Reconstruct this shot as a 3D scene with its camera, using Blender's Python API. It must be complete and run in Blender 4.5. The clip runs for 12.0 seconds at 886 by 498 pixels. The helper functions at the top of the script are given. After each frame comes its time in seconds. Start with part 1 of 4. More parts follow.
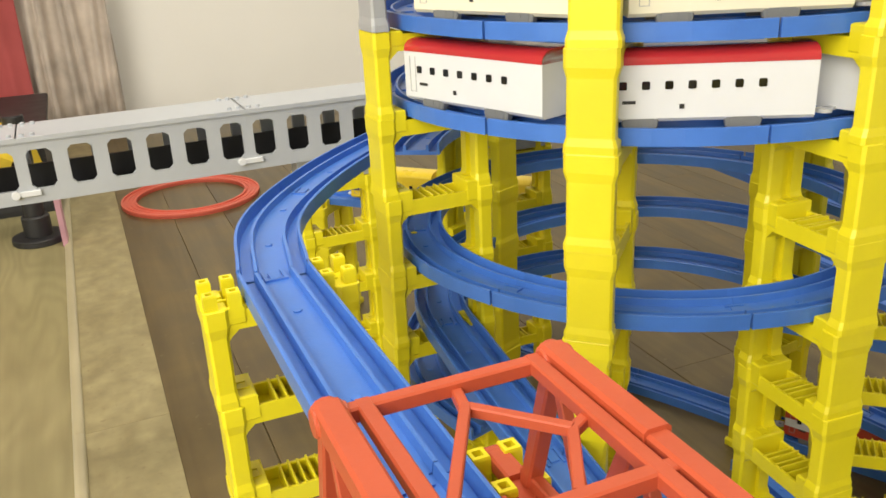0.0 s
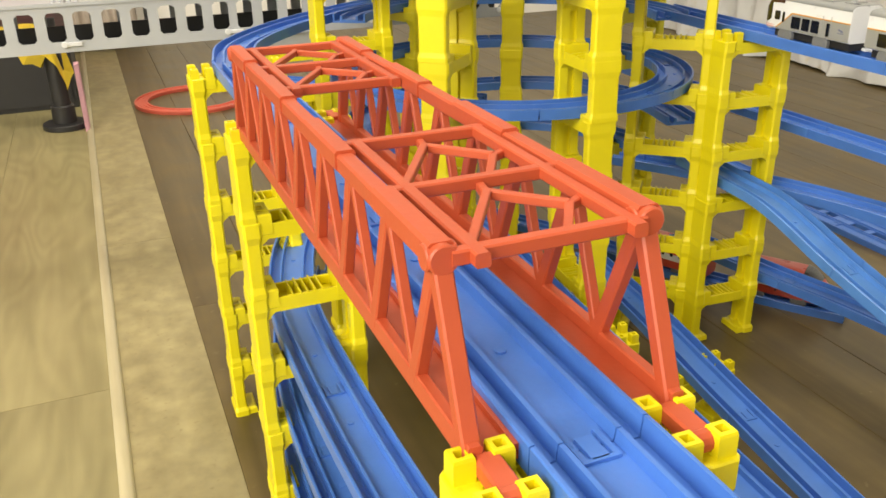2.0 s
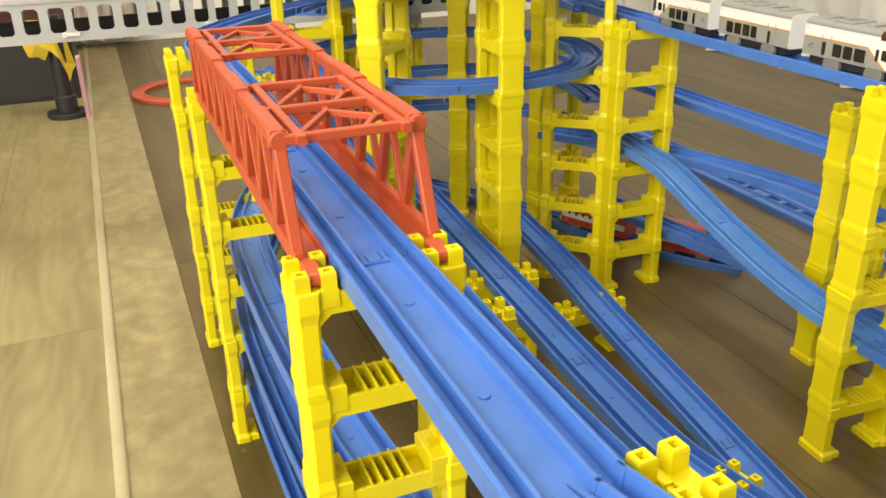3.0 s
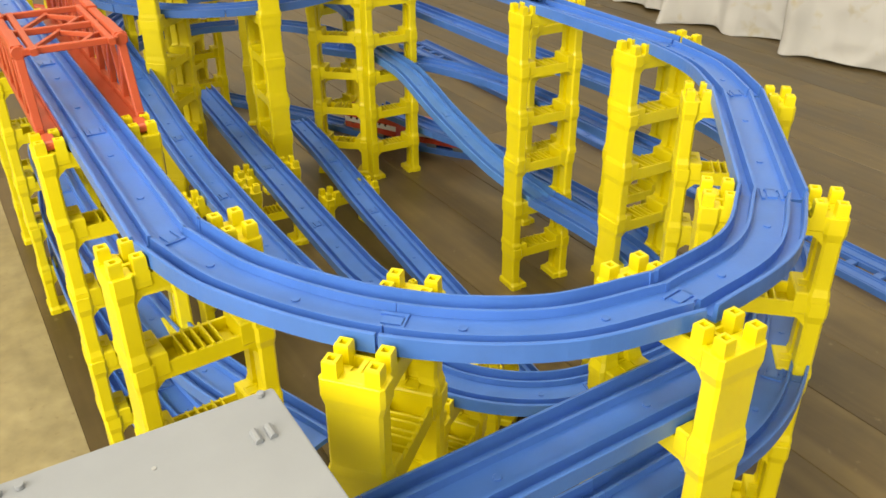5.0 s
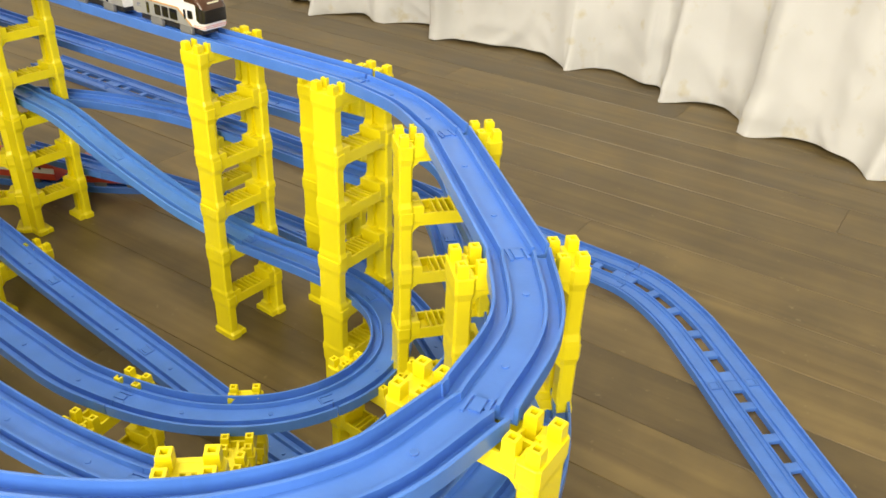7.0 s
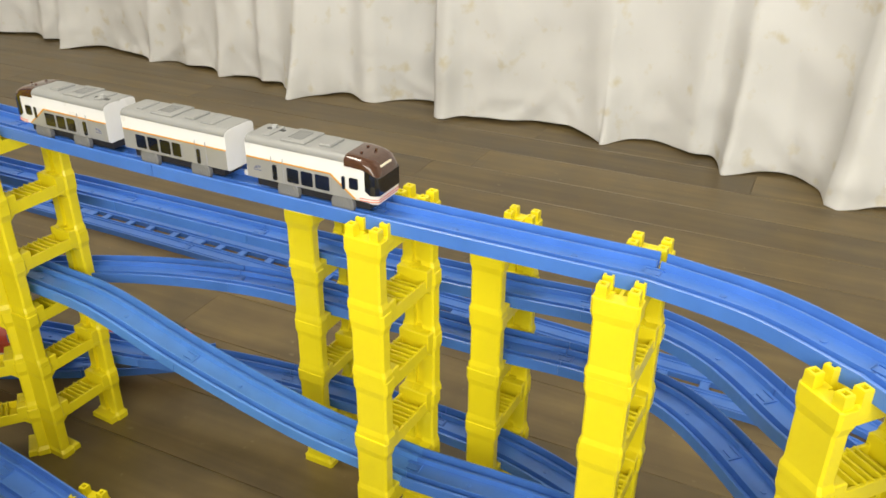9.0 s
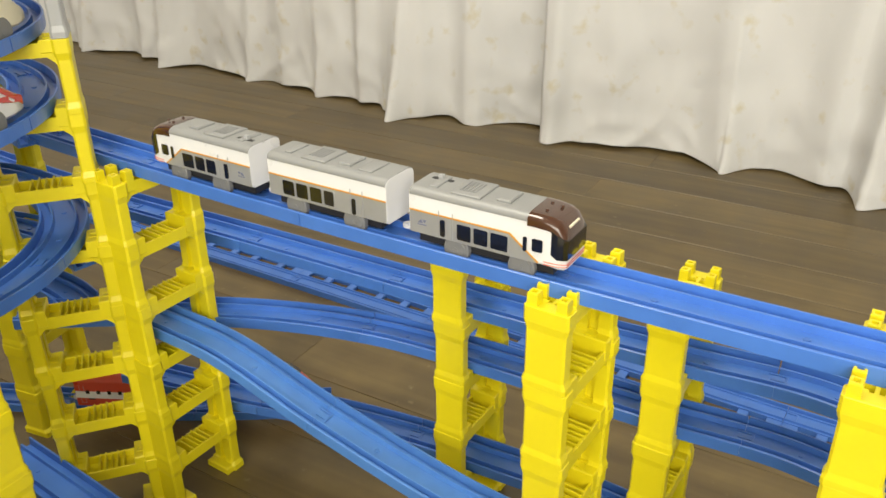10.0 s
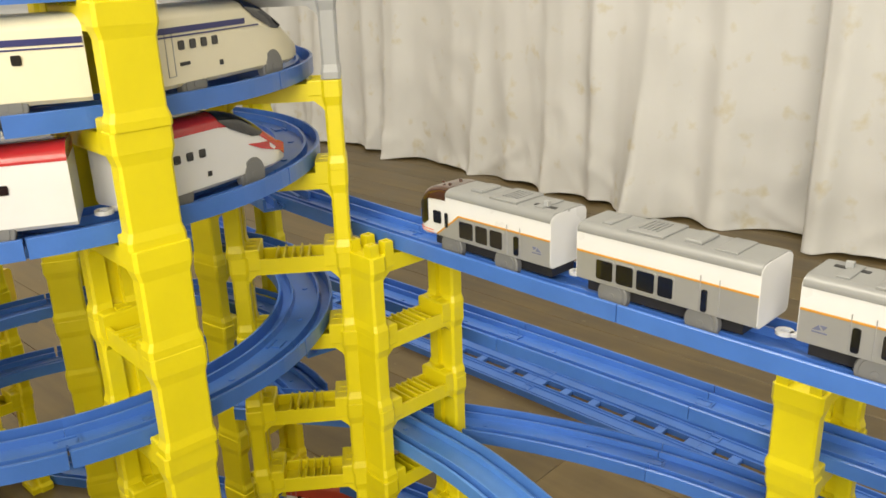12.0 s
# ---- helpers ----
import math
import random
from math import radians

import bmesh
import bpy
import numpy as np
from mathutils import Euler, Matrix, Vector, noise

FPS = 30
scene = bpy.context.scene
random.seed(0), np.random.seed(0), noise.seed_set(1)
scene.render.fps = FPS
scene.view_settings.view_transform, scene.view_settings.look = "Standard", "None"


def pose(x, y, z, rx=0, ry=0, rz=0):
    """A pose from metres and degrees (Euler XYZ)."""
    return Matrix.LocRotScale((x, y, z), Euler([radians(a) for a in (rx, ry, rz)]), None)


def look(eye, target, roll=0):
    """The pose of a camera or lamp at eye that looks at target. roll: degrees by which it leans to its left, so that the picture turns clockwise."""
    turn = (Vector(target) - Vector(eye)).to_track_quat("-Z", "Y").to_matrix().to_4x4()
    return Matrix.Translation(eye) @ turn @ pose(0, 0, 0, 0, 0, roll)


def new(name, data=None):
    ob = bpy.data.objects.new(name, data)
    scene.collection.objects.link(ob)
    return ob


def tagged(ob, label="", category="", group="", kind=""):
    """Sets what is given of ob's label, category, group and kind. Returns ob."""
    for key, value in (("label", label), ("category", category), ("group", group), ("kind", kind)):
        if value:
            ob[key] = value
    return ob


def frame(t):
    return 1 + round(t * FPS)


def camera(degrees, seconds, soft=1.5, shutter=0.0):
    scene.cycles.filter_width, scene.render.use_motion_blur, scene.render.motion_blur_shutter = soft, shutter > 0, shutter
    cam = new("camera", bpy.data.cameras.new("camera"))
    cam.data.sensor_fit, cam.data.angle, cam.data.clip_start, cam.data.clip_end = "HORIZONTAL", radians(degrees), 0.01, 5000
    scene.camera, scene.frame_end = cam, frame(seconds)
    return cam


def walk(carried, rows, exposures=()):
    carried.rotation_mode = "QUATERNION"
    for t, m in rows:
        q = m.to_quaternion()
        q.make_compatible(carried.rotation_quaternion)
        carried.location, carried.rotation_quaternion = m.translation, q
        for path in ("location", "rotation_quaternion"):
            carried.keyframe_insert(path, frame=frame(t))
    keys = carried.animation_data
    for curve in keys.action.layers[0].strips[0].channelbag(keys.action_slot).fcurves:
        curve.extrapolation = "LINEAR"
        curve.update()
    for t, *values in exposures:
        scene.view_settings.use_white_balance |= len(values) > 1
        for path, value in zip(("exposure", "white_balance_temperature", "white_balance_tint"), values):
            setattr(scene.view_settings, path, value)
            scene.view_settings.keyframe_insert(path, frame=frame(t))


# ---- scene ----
cam = camera(55.7, 12.0, 1.6)
PATH = [
    (0, (-0.0810, 0.1520, 0.5010), (0.6370, 1.8740, -0.2200), -2.80),
    (0.5, (-0.0880, 0.0770, 0.4990), (0.6050, 1.8010, -0.2420), -2.50),
    (1, (-0.1050, -0.0030, 0.4870), (0.5840, 1.7140, -0.2720), -2.00),
    (1.5, (-0.1080, -0.0840, 0.4770), (0.5810, 1.6210, -0.3110), -1.60),
    (2, (-0.1150, -0.1730, 0.4790), (0.5710, 1.5210, -0.3320), -1.00),
    (2.5, (-0.1120, -0.2670, 0.4790), (0.5680, 1.4280, -0.3360), -1.00),
    (2.7, (-0.1100, -0.2980, 0.4850), (0.5660, 1.4030, -0.3220), -1.20),
    (4.3, (-0.0870, -0.5450, 0.5030), (0.6060, 1.1080, -0.3840), -1.40),
    (4.5, (-0.0900, -0.5620, 0.5120), (0.6610, 1.0550, -0.3930), -1.10),
    (5, (-0.0860, -0.5900, 0.5410), (0.8280, 0.8960, -0.4360), -0.20),
    (5.5, (-0.0860, -0.5950, 0.5670), (0.9900, 0.7390, -0.4630), 0.80),
    (6, (-0.0830, -0.5740, 0.5770), (1.1440, 0.6020, -0.4780), 2.10),
    (6.5, (-0.0760, -0.5550, 0.5830), (1.2720, 0.4850, -0.4670), 2.70),
    (7, (-0.0720, -0.5120, 0.5820), (1.3680, 0.4290, -0.4380), 2.30),
    (7.2, (-0.0715, -0.4809, 0.5818), (1.4018, 0.4286, -0.4199), 2.00),
    (8.8, (0.0130, -0.1630, 0.5760), (1.6140, 0.5810, -0.3640), 0.40),
    (9, (0.0280, -0.1370, 0.5770), (1.6250, 0.6200, -0.3600), 0.40),
    (9.5, (0.0540, -0.0770, 0.5750), (1.6290, 0.7390, -0.3490), -0.00),
    (10, (0.0610, -0.0390, 0.5750), (1.5970, 0.8630, -0.3340), -0.70),
    (10.5, (0.0760, -0.0010, 0.5690), (1.5780, 0.9890, -0.3040), -1.10),
    (11, (0.0910, 0.0360, 0.5610), (1.5380, 1.1550, -0.2470), -1.90),
    (11.5, (0.1100, 0.0720, 0.5320), (1.5160, 1.2890, -0.2040), -2.10),
    (12, (0.1190, 0.1010, 0.5090), (1.4800, 1.4070, -0.1550), -2.00),
]
walk(cam, [(t, look(eye, target, roll)) for t, eye, target, roll in PATH], [(0, -0.2, 6750, 10), (2.7, -0.06, 7300, 10), (5.0, -0.1, 7400, 10), (6.5, 0.08, 7350, 10), (7.2, 0.1, 7150, 10), (8.8, -0.04, 6800, 10), (12, -0.14, 7150, 10)])
# ---- world, light ----
world = bpy.data.worlds.new("world")
scene.world = world
world.use_nodes = True
wn = world.node_tree
bg = wn.nodes["Background"]
sky = wn.nodes.new("ShaderNodeTexSky")
sky.sky_type, sky.sun_disc = "NISHITA", False
sky.sun_elevation, sky.sun_rotation = radians(38), radians(215)
wn.links.new(sky.outputs[0], bg.inputs[0])
bg.inputs[1].default_value = 0.1


def area(name, size, m, power, colour=(1, 1, 1)):
    d = bpy.data.lights.new(name, "AREA")
    d.shape, d.size, d.size_y, d.energy, d.color = "RECTANGLE", size[0], size[1], power, colour
    o = new(name, d)
    o.matrix_world = m
    return o


# unseen area lights, both added: daylight from the west side and an overhead fill
area("west_daylight", (2.6, 1.9), look((-1.75, -0.75, 1.35), (0.4, 0.3, 0.2)), 128, (1.0, 0.97, 0.88))
area("overhead_fill", (0.7, 0.7), look((0.25, 0.8, 2.33), (0.25, 0.8, 0)), 32, (1.0, 0.96, 0.85))


# ---- materials ----
def mat(name, colour, rough=0.5, metal=0.0, vary=0.06, scale=30.0, bump=0.0, bscale=200.0, spec=0.5, alpha=None, coat=0.0, objvar=0.0, dirt=None):
    m = bpy.data.materials.new(name)
    m.use_nodes = True
    nt = m.node_tree
    b = nt.nodes["Principled BSDF"]
    b.inputs["Roughness"].default_value = rough
    b.inputs["Metallic"].default_value = metal
    b.inputs["Specular IOR Level"].default_value = spec
    b.inputs["Coat Weight"].default_value = coat
    tc = nt.nodes.new("ShaderNodeTexCoord")
    n1 = nt.nodes.new("ShaderNodeTexNoise")
    n1.inputs["Scale"].default_value, n1.inputs["Detail"].default_value = scale, 5
    nt.links.new(tc.outputs["Object"], n1.inputs["Vector"])
    ramp = nt.nodes.new("ShaderNodeValToRGB")
    e = ramp.color_ramp.elements
    e[0].position, e[1].position = 0.3, 0.7
    e[0].color = (*[c * (1 - vary) for c in colour], 1)
    e[1].color = (*[min(1, c * (1 + vary)) for c in colour], 1)
    nt.links.new(n1.outputs["Fac"], ramp.inputs[0])
    out = ramp.outputs[0]
    if objvar:
        info = nt.nodes.new("ShaderNodeObjectInfo")
        hsv = nt.nodes.new("ShaderNodeHueSaturation")
        mr = nt.nodes.new("ShaderNodeMapRange")
        mr.inputs[3].default_value, mr.inputs[4].default_value = 1 - objvar, 1 + objvar
        nt.links.new(info.outputs["Random"], mr.inputs[0])
        nt.links.new(mr.outputs[0], hsv.inputs["Value"])
        nt.links.new(out, hsv.inputs["Color"])
        out = hsv.outputs[0]
    if dirt:
        n3 = nt.nodes.new("ShaderNodeTexNoise")
        n3.inputs["Scale"].default_value, n3.inputs["Detail"].default_value = dirt[1], 8
        nt.links.new(tc.outputs["Object"], n3.inputs["Vector"])
        r3 = nt.nodes.new("ShaderNodeMapRange")
        r3.inputs[1].default_value, r3.inputs[2].default_value = dirt[2], dirt[3]
        nt.links.new(n3.outputs["Fac"], r3.inputs[0])
        mx = nt.nodes.new("ShaderNodeMixRGB")
        nt.links.new(r3.outputs[0], mx.inputs[0])
        nt.links.new(out, mx.inputs[1])
        mx.inputs[2].default_value = (*dirt[0], 1)
        out = mx.outputs[0]
    nt.links.new(out, b.inputs["Base Color"])
    n2 = nt.nodes.new("ShaderNodeTexNoise")
    n2.inputs["Scale"].default_value, n2.inputs["Detail"].default_value = bscale, 3
    nt.links.new(tc.outputs["Object"], n2.inputs["Vector"])
    rr = nt.nodes.new("ShaderNodeMapRange")
    rr.inputs[3].default_value, rr.inputs[4].default_value = max(0.02, rough - 0.08), rough + 0.08
    nt.links.new(n1.outputs["Fac"], rr.inputs[0])
    nt.links.new(rr.outputs[0], b.inputs["Roughness"])
    if bump:
        bp = nt.nodes.new("ShaderNodeBump")
        bp.inputs["Strength"].default_value, bp.inputs["Distance"].default_value = bump, 0.001
        nt.links.new(n2.outputs["Fac"], bp.inputs["Height"])
        nt.links.new(bp.outputs[0], b.inputs["Normal"])
    return m


YELLOW = mat("yellow_plastic", (0.76, 0.652, 0.017), 0.36, vary=0.05, scale=25, bump=0.06, bscale=400, objvar=0.05)
BLUE = mat("blue_plastic", (0.056, 0.172, 0.56), 0.32, vary=0.08, scale=40, bump=0.08, bscale=500, objvar=0.07)
LIGHT_BLUE = mat("faded_blue_plastic", (0.080, 0.238, 0.63), 0.34, vary=0.08, scale=40, bump=0.08, bscale=500)
RED = mat("orange_red_plastic", (0.465, 0.078, 0.031), 0.42, vary=0.06, scale=35, bump=0.08, bscale=400, objvar=0.04)
RING_RED = mat("salmon_red_plastic", (0.66, 0.13, 0.085), 0.45, vary=0.06)
PALE_GREY = mat("pale_grey_plastic", (0.43, 0.452, 0.49), 0.38, vary=0.04, scale=30, bump=0.06)
DECK_GREY = mat("station_grey_plastic", (0.245, 0.27, 0.305), 0.42, vary=0.05, scale=30, bump=0.06)
GREY = mat("light_grey_plastic", (0.37, 0.385, 0.40), 0.38, vary=0.04, scale=30, bump=0.06)
MID_GREY = mat("mid_grey_plastic", (0.33, 0.34, 0.36), 0.42, vary=0.05)
WHITE = mat("white_plastic", (0.69, 0.705, 0.735), 0.3, vary=0.03, coat=0.2)
CREAM = mat("cream_plastic", (0.78, 0.74, 0.58), 0.32, vary=0.03)
SILVER = mat("silver_paint", (0.40, 0.41, 0.425), 0.32, metal=0.4, vary=0.04, scale=60)
ROOF = mat("roof_grey_paint", (0.27, 0.28, 0.285), 0.42, metal=0.1, vary=0.04)
BROWN = mat("brown_paint", (0.060, 0.024, 0.013), 0.16, vary=0.05, coat=0.5)
BLACK = mat("black_gloss", (0.008, 0.008, 0.01), 0.08, vary=0.05, coat=0.5)
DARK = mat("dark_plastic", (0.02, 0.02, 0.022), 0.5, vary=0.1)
ORANGE = mat("orange_paint", (0.58, 0.28, 0.045), 0.35, vary=0.03)
WHEEL = mat("grey_wheel", (0.17, 0.175, 0.18), 0.45, vary=0.1)
CRIMSON = mat("crimson_paint", (0.50, 0.03, 0.035), 0.22, vary=0.05, coat=0.4)
NAVY = mat("navy_paint", (0.03, 0.035, 0.16), 0.3, vary=0.03)
STRIPE_RED = mat("stripe_red", (0.62, 0.10, 0.05), 0.3, vary=0.03)
BADGE = mat("badge_grey_blue", (0.16, 0.18, 0.28), 0.3, vary=0.03)
FAR_WALL = mat("beige_wall_paint", (0.58, 0.555, 0.50), 0.8, vary=0.04, scale=3, bump=0.15, bscale=120)
WALL = mat("cream_wall_paint", (0.86, 0.84, 0.80), 0.8, vary=0.02, scale=3, bump=0.15, bscale=120)
CEIL = mat("white_ceiling", (0.74, 0.73, 0.70), 0.9, vary=0.02)
LINEN = mat("off_white_curtain_cloth", (0.60, 0.61, 0.622), 0.85, vary=0.03, scale=6, bump=0.25, bscale=900, dirt=((0.54, 0.51, 0.42), 24.0, 0.60, 0.74))
PRINT = mat("leaf_print_curtain_cloth", (0.50, 0.43, 0.37), 0.85, vary=0.22, scale=14, bump=0.25, bscale=700)
RED_CLOTH = mat("dark_red_cloth", (0.40, 0.075, 0.075), 0.85, vary=0.1, scale=10, bump=0.3)
PINK = mat("pink_cloth", (0.62, 0.34, 0.42), 0.8, vary=0.1)
YELLOW_CLOTH = mat("yellow_fabric", (0.62, 0.45, 0.03), 0.8, vary=0.1)


def wood(name, dark, light, rough=0.4, grain=60.0, objvar=0.12, along=1.6, blot=(5.0, 0.82, 1.12), figure=0.0, specks=None):
    m = bpy.data.materials.new(name)
    m.use_nodes = True
    nt = m.node_tree
    b = nt.nodes["Principled BSDF"]
    tc = nt.nodes.new("ShaderNodeTexCoord")
    mp = nt.nodes.new("ShaderNodeMapping")
    info = nt.nodes.new("ShaderNodeObjectInfo")
    off = nt.nodes.new("ShaderNodeMath")
    off.operation, off.inputs[1].default_value = "MULTIPLY", 40.0
    nt.links.new(info.outputs["Random"], off.inputs[0])
    nt.links.new(off.outputs[0], mp.inputs["Location"])
    mp.inputs["Scale"].default_value = (grain, along, grain)
    nt.links.new(tc.outputs["Object"], mp.inputs["Vector"])
    n1 = nt.nodes.new("ShaderNodeTexNoise")
    n1.inputs["Scale"].default_value, n1.inputs["Detail"].default_value, n1.inputs["Distortion"].default_value = 1.0, 7, 0.6
    nt.links.new(mp.outputs[0], n1.inputs["Vector"])
    ramp = nt.nodes.new("ShaderNodeValToRGB")
    e = ramp.color_ramp.elements
    e[0].position, e[1].position = 0.32, 0.7
    e[0].color, e[1].color = (*dark, 1), (*light, 1)
    nt.links.new(n1.outputs["Fac"], ramp.inputs[0])
    hsv = nt.nodes.new("ShaderNodeHueSaturation")
    mr = nt.nodes.new("ShaderNodeMapRange")
    mr.inputs[3].default_value, mr.inputs[4].default_value = 1 - objvar, 1 + objvar
    nt.links.new(info.outputs["Random"], mr.inputs[0])
    nt.links.new(mr.outputs[0], hsv.inputs["Value"])
    nt.links.new(ramp.outputs[0], hsv.inputs["Color"])
    n2 = nt.nodes.new("ShaderNodeTexNoise")
    n2.inputs["Scale"].default_value, n2.inputs["Detail"].default_value = blot[0], 8
    nt.links.new(tc.outputs["Object"], n2.inputs["Vector"])
    mx = nt.nodes.new("ShaderNodeMixRGB")
    mx.blend_type = "MULTIPLY"
    r2 = nt.nodes.new("ShaderNodeMapRange")
    r2.inputs[1].default_value, r2.inputs[2].default_value = 0.3, 0.7
    r2.inputs[3].default_value, r2.inputs[4].default_value = blot[1], blot[2]
    nt.links.new(n2.outputs["Fac"], r2.inputs[0])
    mx.inputs[0].default_value = 1
    nt.links.new(hsv.outputs[0], mx.inputs[1])
    nt.links.new(r2.outputs[0], mx.inputs[2])
    out = mx.outputs[0]
    if figure:
        # wavy growth rings, drawn out along the board
        mf = nt.nodes.new("ShaderNodeMapping")
        mf.inputs["Scale"].default_value = (1.0, 0.22, 1.0)
        nt.links.new(off.outputs[0], mf.inputs["Location"])
        nt.links.new(tc.outputs["Object"], mf.inputs["Vector"])
        nf = nt.nodes.new("ShaderNodeTexNoise")
        nf.inputs["Scale"].default_value, nf.inputs["Detail"].default_value = 9.0, 2
        nt.links.new(mf.outputs[0], nf.inputs["Vector"])
        mul = nt.nodes.new("ShaderNodeMath")
        mul.operation, mul.inputs[1].default_value = "MULTIPLY", 95.0
        sn = nt.nodes.new("ShaderNodeMath")
        sn.operation = "SINE"
        nt.links.new(nf.outputs["Fac"], mul.inputs[0])
        nt.links.new(mul.outputs[0], sn.inputs[0])
        rf = nt.nodes.new("ShaderNodeMapRange")
        rf.inputs[1].default_value, rf.inputs[2].default_value = -1.0, 1.0
        rf.inputs[3].default_value, rf.inputs[4].default_value = 1 - figure, 1 + figure * 0.4
        nt.links.new(sn.outputs[0], rf.inputs[0])
        mg = nt.nodes.new("ShaderNodeMixRGB")
        mg.blend_type = "MULTIPLY"
        mg.inputs[0].default_value = 1
        nt.links.new(out, mg.inputs[1])
        nt.links.new(rf.outputs[0], mg.inputs[2])
        out = mg.outputs[0]
    if specks:
        ns = nt.nodes.new("ShaderNodeTexNoise")
        ns.inputs["Scale"].default_value, ns.inputs["Detail"].default_value = specks[1], 4
        nt.links.new(tc.outputs["Object"], ns.inputs["Vector"])
        rs = nt.nodes.new("ShaderNodeMapRange")
        rs.inputs[1].default_value, rs.inputs[2].default_value = specks[2], specks[3]
        rs.inputs[4].default_value = specks[4]
        nt.links.new(ns.outputs["Fac"], rs.inputs[0])
        ms = nt.nodes.new("ShaderNodeMixRGB")
        nt.links.new(rs.outputs[0], ms.inputs[0])
        nt.links.new(out, ms.inputs[1])
        ms.inputs[2].default_value = (*specks[0], 1)
        out = ms.outputs[0]
    nt.links.new(out, b.inputs["Base Color"])
    r4 = nt.nodes.new("ShaderNodeMapRange")
    r4.inputs[3].default_value, r4.inputs[4].default_value = rough - 0.1, rough + 0.12
    nt.links.new(n2.outputs["Fac"], r4.inputs[0])
    nt.links.new(r4.outputs[0], b.inputs["Roughness"])
    bp = nt.nodes.new("ShaderNodeBump")
    bp.inputs["Strength"].default_value, bp.inputs["Distance"].default_value = 0.12, 0.001
    nt.links.new(n1.outputs["Fac"], bp.inputs["Height"])
    nt.links.new(bp.outputs[0], b.inputs["Normal"])
    return m


FLOOR_WOOD = wood("brown_board_wood", (0.088, 0.061, 0.0235), (0.140, 0.100, 0.039), 0.38, grain=42, objvar=0.15, along=2.2, blot=(13.0, 0.74, 1.2), specks=((0.26, 0.21, 0.11), 70.0, 0.66, 0.78, 0.6))
PALE_WOOD = wood("pale_strip_wood", (0.275, 0.23, 0.118), (0.352, 0.30, 0.16), 0.45, grain=30, along=14, objvar=0.04, blot=(38.0, 0.80, 1.16), specks=((0.23, 0.175, 0.085), 120.0, 0.62, 0.74, 0.7))
OAK = wood("oak_board_wood", (0.265, 0.23, 0.116), (0.35, 0.304, 0.158), 0.40, grain=35, along=3.0, objvar=0.06, blot=(9.0, 0.9, 1.08), figure=0.08)
BEAD = wood("pale_bead_wood", (0.42, 0.37, 0.23), (0.50, 0.44, 0.29), 0.35, objvar=0.03)
GAP = mat("dark_joint", (0.06, 0.045, 0.03), 0.9, vary=0.1)


# ---- mesh helpers ----
def box(bm, x0, x1, y0, y1, z0, z1, m=None):
    vs = [bm.verts.new((x, y, z)) for z in (z0, z1) for y in (y0, y1) for x in (x0, x1)]
    if m is not None:
        for v in vs:
            v.co = m @ v.co
    for f in ((0, 2, 3, 1), (4, 5, 7, 6), (0, 1, 5, 4), (2, 6, 7, 3), (0, 4, 6, 2), (1, 3, 7, 5)):
        bm.faces.new([vs[i] for i in f])
    return vs


def loft(bm, loops, close=True, caps=True):
    rings = [[bm.verts.new(p) for p in lp] for lp in loops]
    n = len(rings[0])
    for a, b in zip(rings, rings[1:]):
        for i in range(n if close else n - 1):
            j = (i + 1) % n
            bm.faces.new((a[i], a[j], b[j], b[i]))
    if caps:
        bm.faces.new(rings[0][::-1])
        bm.faces.new(rings[-1])
    return rings


def beam(bm, a, b, w, h, up=(0, 0, 1)):
    a, b = Vector(a), Vector(b)
    d = (b - a).normalized()
    s = d.cross(Vector(up))
    if s.length < 1e-4:
        s = d.cross(Vector((1, 0, 0)))
    s.normalize()
    u = s.cross(d)
    k = 0.13 * min(w, h)
    sec = [(-w / 2 + k, -h / 2), (w / 2 - k, -h / 2), (w / 2, -h / 2 + k), (w / 2, h / 2 - k), (w / 2 - k, h / 2), (-w / 2 + k, h / 2), (-w / 2, h / 2 - k), (-w / 2, -h / 2 + k)]
    loft(bm, [[p + s * x + u * y for x, y in sec] for p in (a, b)])


def cyl(bm, c, axis, r, h, n=20):
    c, axis = Vector(c), Vector(axis).normalized()
    s = axis.orthogonal().normalized()
    u = axis.cross(s)
    k = min(r, h) * 0.12
    prof = [(-h / 2, r - k), (-h / 2 + k, r), (h / 2 - k, r), (h / 2, r - k)]
    loft(bm, [[c + axis * z + (s * math.cos(2 * math.pi * i / n) + u * math.sin(2 * math.pi * i / n)) * q for i in range(n)] for z, q in prof])


def mesh_of(name, bm, material, smooth=None):
    bmesh.ops.recalc_face_normals(bm, faces=bm.faces[:])
    me = bpy.data.meshes.new(name)
    bm.to_mesh(me)
    bm.free()
    for mt in (material if isinstance(material, (list, tuple)) else [material]):
        me.materials.append(mt)
    if smooth is not None:
        for p in me.polygons:
            p.use_smooth = True
        me.set_sharp_from_angle(angle=radians(smooth))
    return me


def part(name, bm, material, parent=None, label="", smooth=None):
    ob = new(name, mesh_of(name, bm, material, smooth) if isinstance(bm, bmesh.types.BMesh) else bm)
    ob.parent = parent
    if label:
        ob["label"] = label
    return ob


# ---- room ----
P = 0.055          # height of one pier block
FX0, FX1, FY0, FY1 = -2.2, 1.75, -2.4, 2.75

g = bmesh.new()
box(g, FX0, FX1, FY0, FY1, -0.06, -0.012)
floor = tagged(part("floor", g, GAP), "brown wooden board floor with dark narrow joints", "floor", kind="structure")


def shell(name, x0, x1, y0, y1, z0, z1, m, label, cat):
    b = bmesh.new()
    box(b, x0, x1, y0, y1, z0, z1)
    return tagged(part(name, b, m), label, cat, kind="structure")


